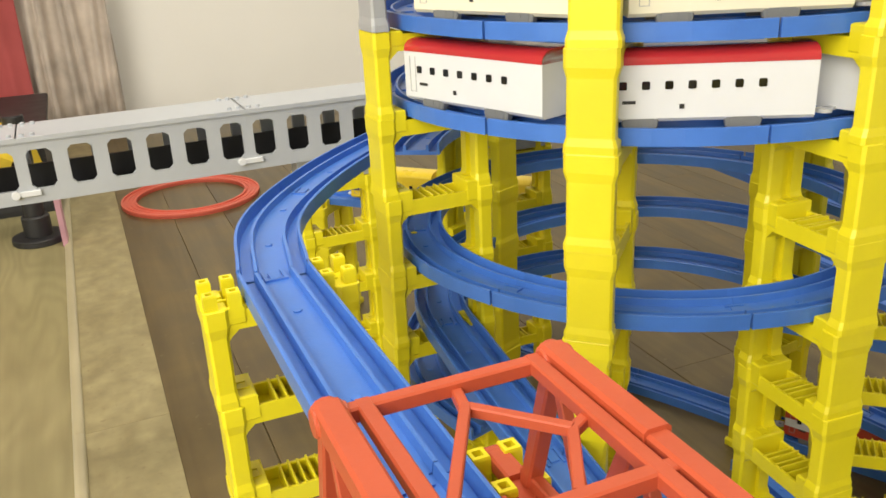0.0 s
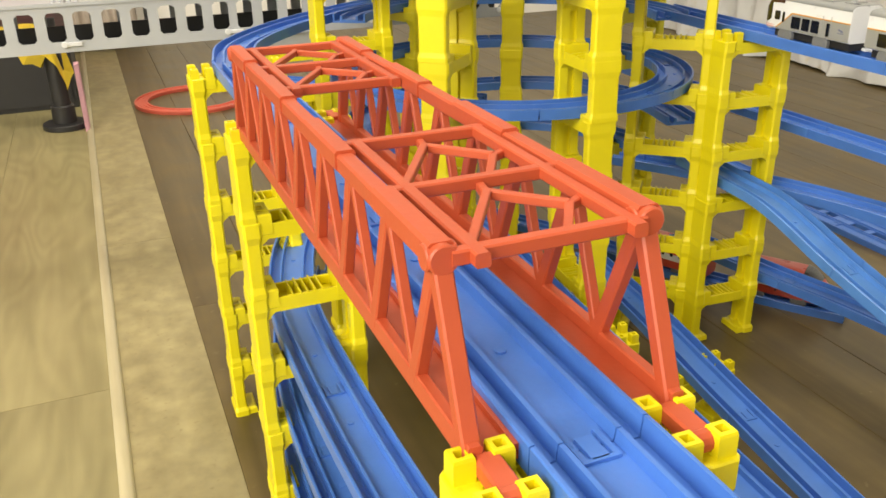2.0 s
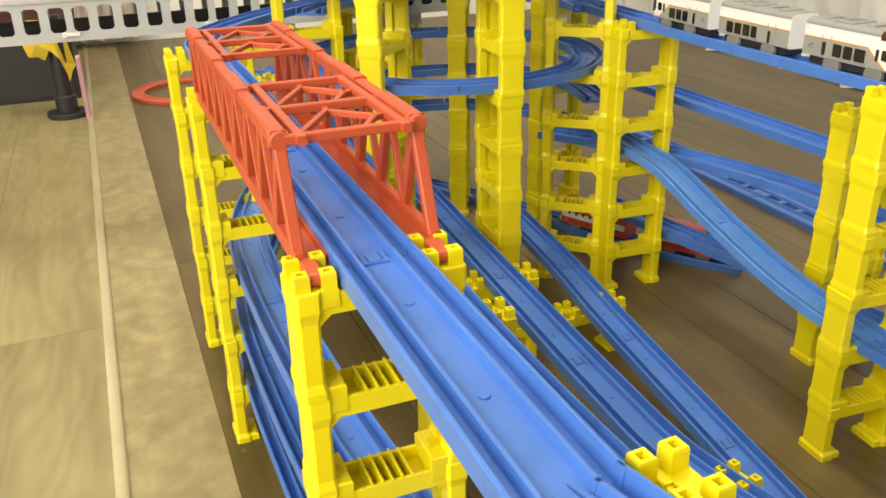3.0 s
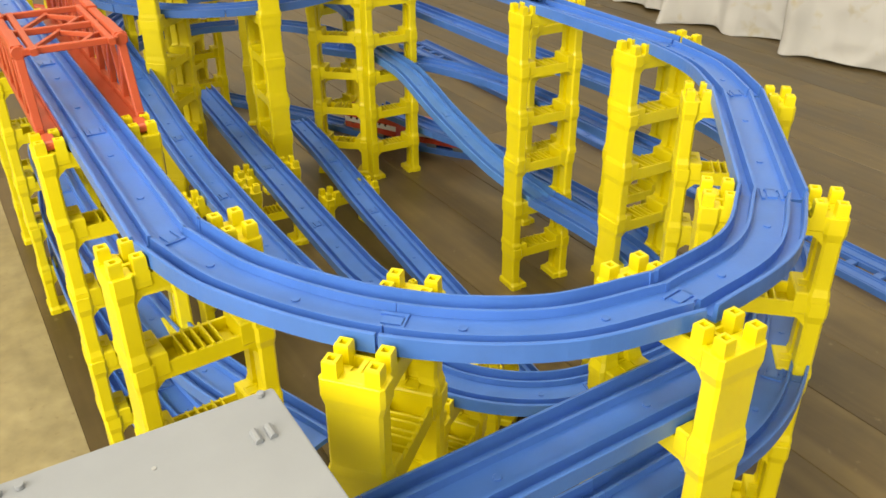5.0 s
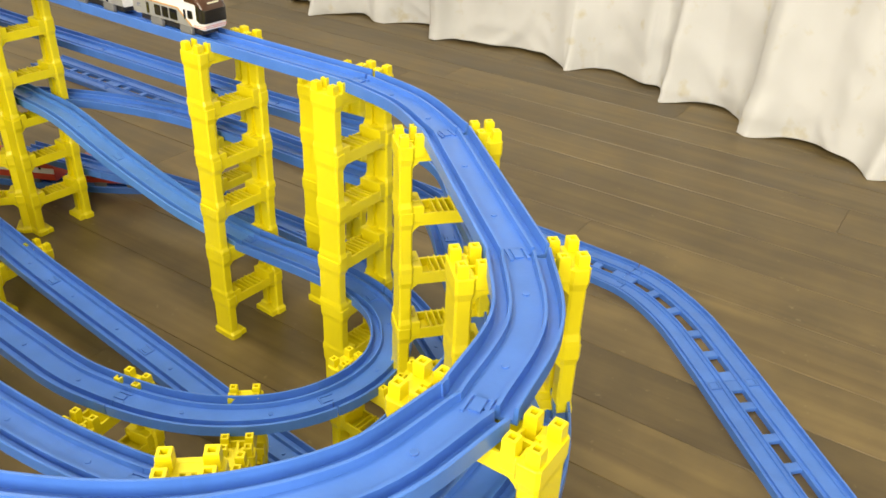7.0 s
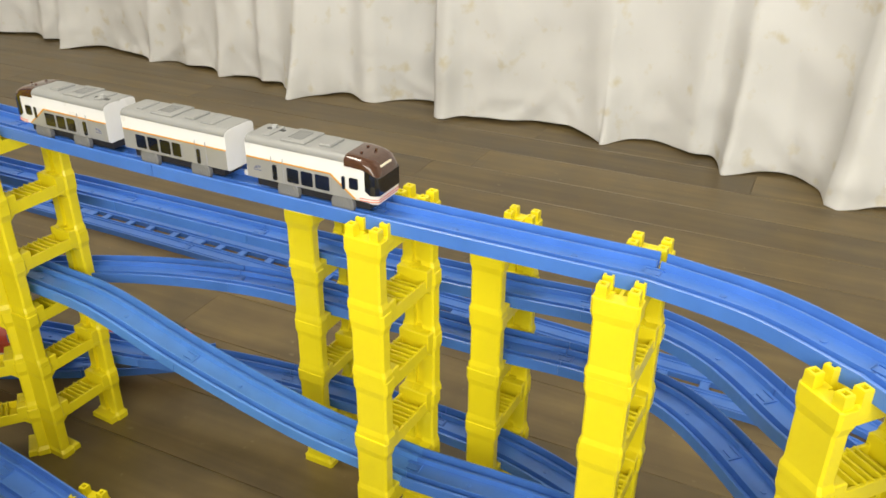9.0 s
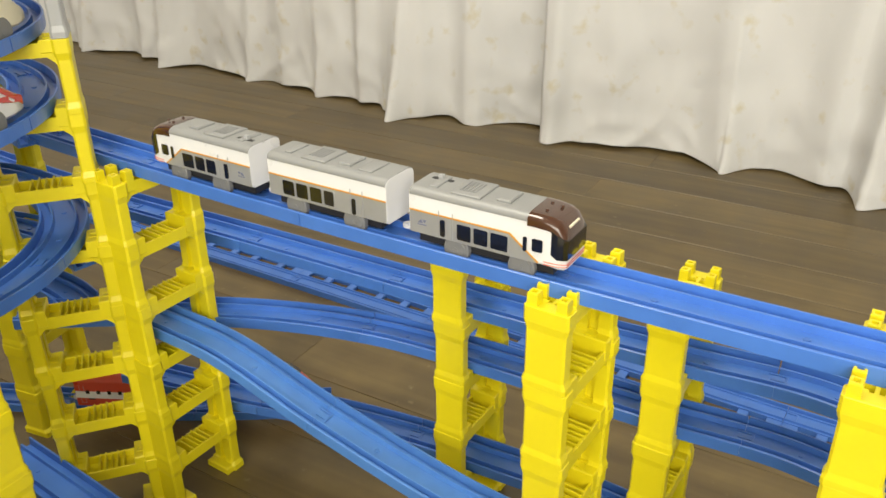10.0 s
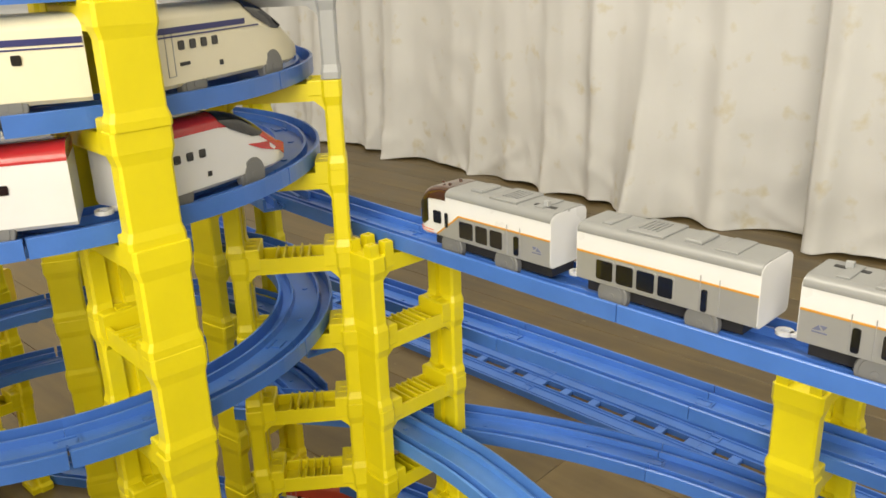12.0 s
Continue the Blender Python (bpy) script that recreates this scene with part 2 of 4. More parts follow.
shell("wall_north", FX0, FX1, FY1, FY1 + 0.1, -0.06, 2.4, WALL, "plain cream painted back wall", "wall")
shell("wall_east", FX1 + 0.1, FX1 + 0.2, FY0 - 0.1, FY1 + 0.1, -0.06, 2.4, WALL, "plain cream wall behind the long curtain", "wall")
# unseen walls and ceiling: tones chosen to steer the light they bounce
shell("wall_south", FX0, FX1, FY0 - 0.1, FY0, -0.06, 2.4, FAR_WALL, "unseen plain beige wall, toned to set bounced light", "wall")
shell("wall_west", FX0 - 0.1, FX0, FY0 - 0.1, FY1 + 0.1, -0.06, 2.4, FAR_WALL, "unseen plain beige wall, toned to set bounced light", "wall")
shell("ceiling", FX0 - 0.1, FX1 + 0.2, FY0 - 0.1, FY1 + 0.1, 2.4, 2.5, CEIL, "unseen plain white ceiling, toned to set bounced light", "ceiling")


def board_mesh(w, l, name, m, bev=0.0012):
    b = bmesh.new()
    sec = [(-w / 2, -0.011), (w / 2, -0.011), (w / 2, -bev), (w / 2 - bev, 0), (-w / 2 + bev, 0), (-w / 2, -bev)]
    loft(b, [[(x, y, z) for x, z in sec] for y in (-l / 2, l / 2)])
    return mesh_of(name, b, m)


def resample(pts, n):
    d = [0.0]
    for a, b in zip(pts, pts[1:]):
        d.append(d[-1] + (b - a).length)
    res, j = [], 0
    for i in range(n + 1):
        s = d[-1] * i / n
        while j < len(d) - 2 and d[j + 1] < s:
            j += 1
        t = (s - d[j]) / max(d[j + 1] - d[j], 1e-9)
        res.append(pts[j].lerp(pts[j + 1], t))
    return res, d[-1]


def curtain(name, pts, h, z0, m, pitch, depth, label, seed, tips=()):
    """A hanging cloth along a line: wide soft folds, flared ridges (place along y, reach) that end in tips on the floor, creases near the hem."""
    rnd = random.Random(seed)
    line, L = resample([Vector((x, y, 0)) for x, y in pts], 60)
    nu, nv = int(L / 0.006), 54
    folds, s = [], rnd.uniform(0, pitch)
    while s < L:
        folds.append((s, pitch * rnd.uniform(0.16, 0.34), depth * rnd.uniform(0.35, 1.1), rnd.uniform(-0.05, 0.05), rnd.uniform(0.6, 4.0)))
        s += pitch * rnd.uniform(0.55, 1.35)
    flares = [(y, reach, rnd.uniform(0.022, 0.036), rnd.uniform(-0.12, 0.12)) for y, reach in tips]
    b = bmesh.new()
    grid = []
    for i in range(nu + 1):
        s = i / nu * L
        row = []
        kk = min(59, int(i / nu * 60))
        base = line[kk].lerp(line[kk + 1], i / nu * 60 - kk)
        ux, uy = (line[kk + 1] - line[kk]).normalized().xy
        near_tip = sum(math.exp(-((base.y - y) / (w * 1.4)) ** 2) for y, reach, w, tilt in flares)
        lift = (0.006 + 0.008 * noise.noise(Vector((s * 6, seed, 0)))) * max(0.0, 1 - near_tip)
        for j in range(nv + 1):
            v = j / nv
            zz = h * v ** 1.7
            z = z0 + max(0.0, lift) * math.exp(-zz * 12) + zz
            d = 0.0
            for c, w, a, drift, soft in folds:
                q = (s - c - drift * zz) / w
                if abs(q) < 3:
                    d += a * math.exp(-abs(q) ** 1.6) * (0.45 + 0.55 * math.exp(-zz * soft))
            for y, reach, w, tilt in flares:
                q = (base.y - y - tilt * zz) / (w * (1 + 1.6 * zz))
                if abs(q) < 3:
                    d += reach * math.exp(-abs(q) ** 1.35) * (0.22 + 0.78 * math.exp(-zz * 5.5))
            fade = 0.25 + 0.75 * math.exp(-zz * 3.0)
            n1 = noise.noise(Vector((s * 7 + 0.8 * zz, zz * 3.0, seed)))
            n2 = 1 - 2.2 * abs(noise.noise(Vector((s * 8 + zz * 5, zz * 7 - s * 3, seed + 5))))
            n3 = 1 - 2.2 * abs(noise.noise(Vector((s * 11 - zz * 7, zz * 9 + s * 4, seed + 9))))
            d += fade * (0.012 * n1 + 0.0085 * max(0.0, n2 - 0.25) + 0.006 * max(0.0, n3 - 0.35))
            row.append(b.verts.new((base.x - uy * d, base.y + ux * d, z)))
        grid.append(row)
    for i in range(nu):
        for j in range(nv):
            b.faces.new((grid[i][j], grid[i + 1][j], grid[i + 1][j + 1], grid[i][j + 1]))
    ob = part(name, b, m, None, smooth=180)
    sol = ob.modifiers.new("thick", "SOLIDIFY")
    sol.thickness = 0.002
    return tagged(ob, label, "curtain")


curtain("curtain", ((1.635, 0.46), (1.61, 0.8), (1.595, 1.0), (1.63, 1.35), (1.665, 1.9), (1.72, 2.72)), 1.6, 0.0, LINEN, 0.15, 0.034, "long off-white cloth curtain, stained, with its hem on the floor", 3, ((0.76, 0.03), (0.948, 0.095), (1.18, 0.03), (1.42, 0.035), (1.72, 0.05), (2.05, 0.04), (2.4, 0.05)))
curtain("curtain", ((1.31, -0.9), (1.41, -0.45), (1.455, -0.3), (1.475, -0.2), (1.54, -0.08), (1.585, 0.05), (1.60, 0.25), (1.59, 0.42), (1.55, 0.60)), 1.6, 0.0, LINEN, 0.16, 0.034, "off-white cloth curtain panel overlapping its neighbour, hem on the floor", 14, ((0.235, 0.055), (-0.02, 0.055), (-0.20, 0.05), (-0.42, 0.05), (-0.66, 0.05)))
curtain("curtain", ((0.02, 2.66), (-0.21, 2.68)), 1.6, 0.02, PRINT, 0.045, 0.045, "beige leaf-print curtain gathered beside the back wall", 7)
curtain("curtain", ((-0.20, 2.64), (-0.75, 2.64)), 1.6, 0.02, RED_CLOTH, 0.08, 0.03, "dark red cloth curtain beside the back wall", 9)


# ---- yellow block piers ----
def post_section(hx, hy, cx, notch, side):
    """Chamfered section of a post about (cx, 0); side points to the portal's inner face, where a slot is cut."""
    k = 0.28 * min(hx, hy)
    s = side
    pts = [(-hx, -hy + k), (-hx + k, -hy), (hx - k, -hy), (hx, -hy + k), (hx, -0.0035), (hx - notch, -0.0035), (hx - notch, 0.0035), (hx, 0.0035), (hx, hy - k), (hx - k, hy), (-hx + k, hy), (-hx, hy - k)]
    return [(cx + s * x, y) for x, y in pts]


PX, HX, HY = 0.0343, 0.0052, 0.0130     # middle of a post, half sizes of its section


def post_mesh(side, foot):
    b = bmesh.new()
    cx = side * PX
    zs = [(0.0, 1.16), (0.004, 1.16), (0.0085, 1.0), (0.0395, 1.0), (0.0450, 1.18), (0.0545, 1.18), (P, 1.12)]
    if foot:
        zs[0], zs[1] = (0.0, 1.34), (0.0055, 1.34)
        x0, x1 = sorted((side * 0.0205, side * 0.0345))
        loft(b, [[(x, y, z) for x, y in ((x0 - q, -0.0135 - q), (x1 + q, -0.0135 - q), (x1 + q, 0.0135 + q), (x0 - q, 0.0135 + q))] for z, q in ((0.0, 0.0008), (0.0055, 0.0006), (0.0068, -0.001))])
    loft(b, [[(x, y, z) for x, y in post_section(HX * f, HY * (1 + (f - 1) * 0.7), cx - side * (f - 1) * HX * 0.2, 0.0034, -side)] for z, f in zs])
    return mesh_of("post", b, YELLOW)


def cap_mesh(side, top):
    """The boxed end of a cross-beam over a post, hollow and ribbed where it is the top one, with its corner gusset."""
    b = bmesh.new()
    zt = 0.0551 if top else 0.0600
    x0, x1 = sorted((side * 0.0198, side * 0.0392)) if top else sorted((side * 0.0205, side * 0.0335))
    loft(b, [[(x, y, z) for x, y in ((x0 - q, -0.0128 - q), (x1 + q, -0.0128 - q), (x1 + q, 0.0128 + q), (x0 - q, 0.0128 + q))] for z, q in ((0.0440, -0.0015), (0.0462, 0.0), (zt - 0.0008, 0.0), (zt, -0.0008), *(((zt, -0.0022), (zt - 0.0055, -0.0024)) if top else ()))])
    if top:
        box(b, x0 + 0.0002, x1 - 0.0002, -0.0011, 0.0011, zt - 0.0058, zt - 0.0004)
        box(b, (x0 + x1) / 2 - 0.001, (x0 + x1) / 2 + 0.001, -0.0126, 0.0126, zt - 0.0058, zt - 0.0012)
    gx = side * (PX - HX)
    loft(b, [[(gx + side * 0.002, y, 0.0335), (gx - side * 0.0015, y, 0.0385), (gx - side * 0.0065, y, 0.0428), (gx - side * 0.0065, y, 0.0450), (gx + side * 0.002, y, 0.0450)] for y in (-0.0112, 0.0112)])
    if not top:
        # square socket sunk into the end's upper face
        xm = (x0 + x1) / 2
        loft(b, [[(xm + i * q, j * q, z) for i, j in ((-1, -1), (1, -1), (1, 1), (-1, 1))] for z, q in ((zt - 0.001, 0.0042), (zt + 0.0006, 0.0042), (zt + 0.0006, 0.0030), (zt - 0.0006, 0.0028))])
    return mesh_of("end_cap", b, YELLOW)


def beam_mesh():
    """The cross-beam of a block between its ends: side webs and floor."""
    b = bmesh.new()
    xi = PX - HX + 0.001
    sec = [(-0.0122, 0.0425), (-0.0104, 0.0425), (-0.0098, 0.0440), (0.0098, 0.0440), (0.0104, 0.0425), (0.0122, 0.0425), (0.0122, 0.0527), (0.0119, 0.0530), (0.0103, 0.0530), (0.0100, 0.0527), (0.0100, 0.0458), (-0.0100, 0.0458), (-0.0100, 0.0527), (-0.0103, 0.0530), (-0.0119, 0.0530), (-0.0122, 0.0527)]
    loft(b, [[(x, y, z) for y, z in sec] for x in (-xi, xi)])
    return mesh_of("block", b, YELLOW)


def rib_mesh(top):
    b = bmesh.new()
    loft(b, [[(x, y, z) for x, z in ((-0.0009, 0.0450), (0.0009, 0.0450), (0.0007, top - 0.0004), (0.0004, top), (-0.0004, top), (-0.0007, top - 0.0004))] for y in (-0.0119, 0.0119)])
    return mesh_of("rib", b, YELLOW)


def stud_mesh():
    b = bmesh.new()
    h = 0.0033
    loft(b, [[(q * h * i, q * h * j, z) for i, j in ((-1, -1), (1, -1), (1, 1), (-1, 1))] for z, q in ((-0.006, 1.05), (0.0070, 1.0), (0.0080, 0.92), (0.0080, 0.5), (0.0040, 0.45))])
    return mesh_of("stud", b, YELLOW)


BEAM = beam_mesh()
RIBS = [rib_mesh(t) for t in (0.0538, 0.0546)]
CAPS = {(d, t): cap_mesh(d, t) for d in (-1, 1) for t in (False, True)}
POSTS = {(d, f): post_mesh(d, f) for d in (-1, 1) for f in (False, True)}
STUD = stud_mesh()


def pier(x, y, rot, n, label="", z0=0.0, studs=True, group="yellow block piers"):
    e = new("block_pier")
    for k in range(n):
        last = k == n - 1
        o = part("block", BEAM, None, e)
        for i in range(5):
            part("rib", RIBS[i % 2], None, o).location.x = -0.0105 + i * 0.00525
        for d in (-1, 1):
            part("end_cap", CAPS[(d, last)], None, o)
            part("post", POSTS[(d, k == 0 and z0 == 0)], None, o)
            if last and studs:
                for sx in (0.0238, 0.0356):
                    for sy in (-0.0094, 0.0094):
                        part("stud", STUD, None, o).location = (d * sx, sy, P)
        o.location = (0.0006 * math.sin(k * 2.1 + x * 9), 0.0006 * math.cos(k * 1.7 + y * 7), k * P)
    e.matrix_world = pose(x, y, z0, 0, 0, rot)
    return tagged(e, label or "tall yellow plastic pier of %d stacked portal blocks on the floor" % n, "toy pier", group)


# ---- blue track ----
W = 0.019
PROFILE = [(-W, 0), (-W, 0.0094), (-W + 0.0006, 0.0098), (-W + 0.0018, 0.0098), (-W + 0.0024, 0.0024), (-0.0106, 0.0024), (-0.0101, 0.0080), (-0.0084, 0.0080), (-0.0078, 0.0038), (0.0078, 0.0038), (0.0084, 0.0080), (0.0101, 0.0080), (0.0106, 0.0024), (W - 0.0024, 0.0024), (W - 0.0018, 0.0098), (W - 0.0006, 0.0098), (W, 0.0094), (W, 0)]


def smooth_path(pts, step=0.008):
    """Points of a centripetal curve through pts, at even steps."""
    q = [Vector(p) for p in pts]
    q = [q[0] * 2 - q[1]] + q + [q[-1] * 2 - q[-2]]
    out = []
    for i in range(1, len(q) - 2):
        a, b, c, d = q[i - 1:i + 3]
        n = max(2, int((c - b).length / 0.003))
        m1, m2 = (c - a) * 0.5, (d - b) * 0.5
        k1 = (c - b).length / max((c - a).length * 0.5, 1e-6)
        k2 = (c - b).length / max((d - b).length * 0.5, 1e-6)
        m1, m2 = m1 * min(k1, 1.6), m2 * min(k2, 1.6)
        for j in range(n):
            t = j / n
            out.append(b * (2 * t ** 3 - 3 * t * t + 1) + m1 * (t ** 3 - 2 * t * t + t) + c * (-2 * t ** 3 + 3 * t * t) + m2 * (t ** 3 - t * t))
    out.append(q[-2])
    return out


def sweep(b, pts, prof, trim=0.0):
    loops = []
    for i, p in enumerate(pts):
        d = (pts[min(i + 1, len(pts) - 1)] - pts[max(i - 1, 0)]).normalized()
        s = d.cross(Vector((0, 0, 1))).normalized()
        u = s.cross(d)
        off = d * (trim if i == 0 else -trim if i == len(pts) - 1 else 0)
        loops.append([p + off + s * x + u * z for x, z in prof])
    loft(b, loops)


KNOBS = {}
for km in (BLUE, LIGHT_BLUE):
    kb = bmesh.new()
    cyl(kb, (0, 0, 0.0), (0, 0, 1), 0.0021, 0.0012, 12)
    KNOBS[km.name] = mesh_of("knob", kb, km)


def track(pts, piece=0.17, m=None, curve=True, label="blue plastic toy railway track with moulded wheel grooves", ladder=False):
    path = smooth_path(pts) if curve and len(pts) > 2 else [Vector(p) for p in pts]
    full, L = resample(path, max(8, int(sum((b - a).length for a, b in zip(path, path[1:])) / 0.008)))
    n = max(1, round(L / piece))
    per = len(full) / n
    for k in range(n):
        i0, i1 = round(k * per), min(len(full) - 1, round((k + 1) * per))
        seg = full[i0:i1 + 1]
        if len(seg) < 2:
            continue
        e = new("track_piece")
        b = bmesh.new()
        c = seg[0].copy()
        loc = [p - c for p in seg]
        if ladder:
            half = [(0.0072, 0), (0.0072, 0.0066), (0.0086, 0.0066), (0.0092, 0.0046), (0.0126, 0.0046), (0.0131, 0.0070), (0.0145, 0.0070), (0.0150, 0.0052), (0.0278, 0.0052), (0.0283, 0.0070), (0.0297, 0.0070), (0.0302, 0.0046), (0.0336, 0.0046), (0.0342, 0.0088), (0.0362, 0.0088), (0.0362, 0)]
            for sd in (-1, 1):
                sweep(b, loc, [(sd * x, z) for x, z in half], 0.0003)
                part("side_rail", b, m or BLUE, e)
                b = bmesh.new()
            run = sum((q - p).length for p, q in zip(loc, loc[1:]))
            nr = max(2, round(run / 0.0445))
            for k2 in range(nr + 1):
                i = min(len(loc) - 2, max(1, round(k2 * (len(loc) - 1) / nr)))
                d = (loc[i + 1] - loc[i - 1]).normalized()
                s = d.cross(Vector((0, 0, 1))).normalized()
                b = bmesh.new()
                beam(b, loc[i] - s * 0.0078 + Vector((0, 0, 0.003)), loc[i] + s * 0.0078 + Vector((0, 0, 0.003)), 0.011 if 0 < k2 < nr else 0.016, 0.005)
                part("rung", b, m or BLUE, e)
            b = bmesh.new()
            d = (loc[1] - loc[0]).normalized()
            s = d.cross(Vector((0, 0, 1))).normalized()
            rot = Matrix((s, d, s.cross(d))).transposed().to_4x4()
            for xc in (-0.0214, 0.0214):
                for x0, x1, y0, y1 in ((-0.006, -0.0042, 0.0, 0.012), (0.0042, 0.006, 0.0, 0.012), (-0.0042, 0.0042, 0.0105, 0.012)):
                    box(b, xc + x0, xc + x1, y0, y1, 0.0047, 0.0066, rot)
            part("joint", b, m or BLUE, e)
            e.location = c
            tagged(e, label, "toy track", "blue toy tracks")
            continue
        else:
            sweep(b, loc, PROFILE, 0.0003)
            part("rail_bed", b, m or BLUE, e)
            for f in (0.28, 0.72):
                part("knob", KNOBS[(m or BLUE).name], None, e).location = loc[int(f * (len(loc) - 1))] + Vector((0.0, 0.0, 0.0040))
        # joint: a tongue and a slot frame across the end
        b = bmesh.new()
        d = (loc[1] - loc[0]).normalized()
        s = d.cross(Vector((0, 0, 1))).normalized()
        rot = Matrix((s, d, s.cross(d))).transposed().to_4x4()
        for x0, x1, y0, y1 in ((-0.006, -0.0042, -0.006, 0.007), (0.0042, 0.006, -0.006, 0.007), (-0.0042, 0.0042, 0.0055, 0.007), (-0.0028, 0.0028, -0.004, 0.0060)):
            box(b, x0, x1, y0, y1, 0.0030, 0.0049, rot)
        part("joint", b, m or BLUE, e)
        e.location = c
        tagged(e, label, "toy track", "blue toy tracks")


B = P     # short name of a level
Z = lambda k: k * P


def ring(cx, cy, r, z0, z1, a0, a1, n=24):
    return [(cx + r * math.cos(radians(a0 + (a1 - a0) * i / n)), cy + r * math.sin(radians(a0 + (a1 - a0) * i / n)), z0 + (z1 - z0) * i / n) for i in range(n + 1)]


T6 = Z(6)
XL, XR = -0.007, 0.469
# upper loop: from the far left, over the bridge, round the near end, back along the curtain side
track([(0.62, 0.98, T6), (0.46, 0.955, T6), (0.32, 0.915, T6), (0.2, 0.85, T6), (0.11, 0.775, T6), (0.045, 0.70, T6), (0.008, 0.635, T6), (XL, 0.56, T6)], 0.15)
track([(XL, 0.56, T6), (XL, 0.355, T6), (XL, 0.17, T6), (XL, -0.012, T6)], curve=False)
track([(XL, -0.012, T6), (XL, -0.19, T6)], curve=False)
track([(XL, -0.19, T6), (0.010, -0.25, T6), (0.053, -0.317, T6), (0.110, -0.359, T6), (0.175, -0.372, T6)], 0.15)
track([(0.175, -0.372, T6), (0.242, -0.359, T6), (0.299, -0.321, T6)], 0.15)
track([(0.299, -0.321, T6), (0.420, -0.189, T6)], curve=False)
track([(0.420, -0.189, T6), (0.453, -0.13, T6), (XR, -0.065, T6)], 0.15)
track([(XR, -0.065, T6), (0.471, 0.10, T6), (0.476, 0.29, T6), (0.486, 0.48, T6), (0.50, 0.66, T6)], 0.19)

pier(XL, -0.014, 0, 6)
pier(XL, 0.355, 0, 6)
pier(XL, 0.552, 0, 6)
pier(XL + 0.004, -0.196, 4, 6)
pier(0.053, -0.318, 40, 6)
pier(0.174, -0.372, 90, 6)
pier(0.299, -0.322, 136, 6)
pier(0.423, -0.189, 138, 6)
pier(0.474, -0.054, 178, 6)
pier(0.477, 0.112, 176, 6)
pier(0.484, 0.486, 176, 6)

# second line beside the upper one
XS = 0.585
pier(0.588, 0.243, 178, 5)
pier(0.589, 0.072, 178, 5)
track([(0.60, 0.95, Z(4)), (0.585, 0.72, Z(4)), (XS, 0.45, Z(4)), (XS, 0.2, Z(4)), (0.589, 0.06, Z(4)), (0.592, -0.03, Z(4)), (0.567, -0.10, Z(4)), (0.505, -0.165, Z(4)), (0.44, -0.235, Z(4)), (0.355, -0.31, Z(4)), (0.26, -0.365, Z(4)), (0.16, -0.378, Z(4)), (0.04, -0.379, Z(4)), (-0.16, -0.386, Z(4))], 0.16)
track([(0.44, 0.64, Z(3)), (0.50, 0.545, Z(3)), (0.55, 0.445, Z(3)), (0.58, 0.34, Z(3)), (0.588, 0.24, Z(3)), (0.588, 0.08, Z(3)), (0.590, -0.02, Z(3)), (0.568, -0.085, Z(3)), (0.50, -0.155, Z(3)), (0.4, -0.238, Z(3)), (0.3, -0.252, Z(3)), (0.22, -0.24, Z(3)), (0.165, -0.19, Z(3)), (0.137, -0.09, Z(3)), (0.129, 0.05, Z(3)), (0.130, 0.2, Z(3)), (0.133, 0.35, 0.17), (0.132, 0.5, 0.2), (0.131, 0.62, Z(4)), (0.146, 0.71, Z(4)), (0.19, 0.785, Z(4)), (0.26, 0.83, Z(4)), (0.35, 0.84, Z(4)), (0.43, 0.812, Z(4)), (0.482, 0.748, Z(4)), (0.497, 0.66, Z(4)), (0.482, 0.575, Z(4))], 0.16)
track([(0.53, 0.62, Z(1)), (0.552, 0.49, Z(1)), (0.576, 0.38, Z(1)), (0.590, 0.25, Z(1)), (0.587, 0.08, Z(1)), (0.56, -0.05, 0.04), (0.50, -0.16, 0.03)], 0.16)
# lower lines on the left side
track([(0.06, 0.62, Z(3)), (0.02, 0.52, Z(3)), (-0.003, 0.42, Z(3)), (-0.007, 0.34, Z(3)), (-0.006, 0.2, Z(3)), (0.002, 0.05, Z(3)), (0.02, -0.08, Z(3)), (0.06, -0.2, Z(3))], 0.16)
track([(0.05, 0.60, Z(2)), (0.01, 0.49, Z(2)), (-0.010, 0.37, Z(2)), (-0.012, 0.2, Z(2)), (-0.004, 0.06, Z(2)), (0.015, -0.08, Z(2)), (0.06, -0.2, Z(2)), (0.12, -0.28, Z(2))], 0.16)
track([(0.04, 0.60, Z(1)), (0.005, 0.49, Z(1)), (-0.012, 0.37, Z(1)), (-0.013, 0.2, Z(1)), (-0.006, 0.05, Z(1)), (0.02, -0.1, Z(1)), (0.07, -0.2, Z(1))], 0.16)
# branch under the near end of the loop
track([(0.21, -0.372, Z(5)), (0.03, -0.376, Z(5)), (-0.16, -0.384, Z(5))], 0.19, curve=False)
# ramp and the small low loop
track([(0.483, 0.56, Z(3) + 0.016), (0.484, 0.486, Z(3) + 0.012), (0.482, 0.42, 0.172), (0.478, 0.32, 0.145), (0.476, 0.2, 0.118), (0.474, 0.1, Z(2))], 0.2, LIGHT_BLUE)
track([(0.474, 0.1, Z(2)), (0.474, -0.04, Z(2)), (0.45, -0.11, Z(2)), (0.39, -0.15, Z(2)), (0.31, -0.135, Z(2)), (0.25, -0.07, Z(2)), (0.222, 0.03, Z(2)), (0.222, 0.12, Z(2)), (0.234, 0.32, Z(2)), (0.247, 0.52, Z(2)), (0.259, 0.7, Z(2))], 0.17)
track([(0.375, 0.6, 0.066), (0.362, 0.45, 0.062), (0.345, 0.3, 0.055), (0.332, 0.1, 0.04), (0.322, -0.1, 0.02), (0.33, -0.2, 0.004)], 0.17)
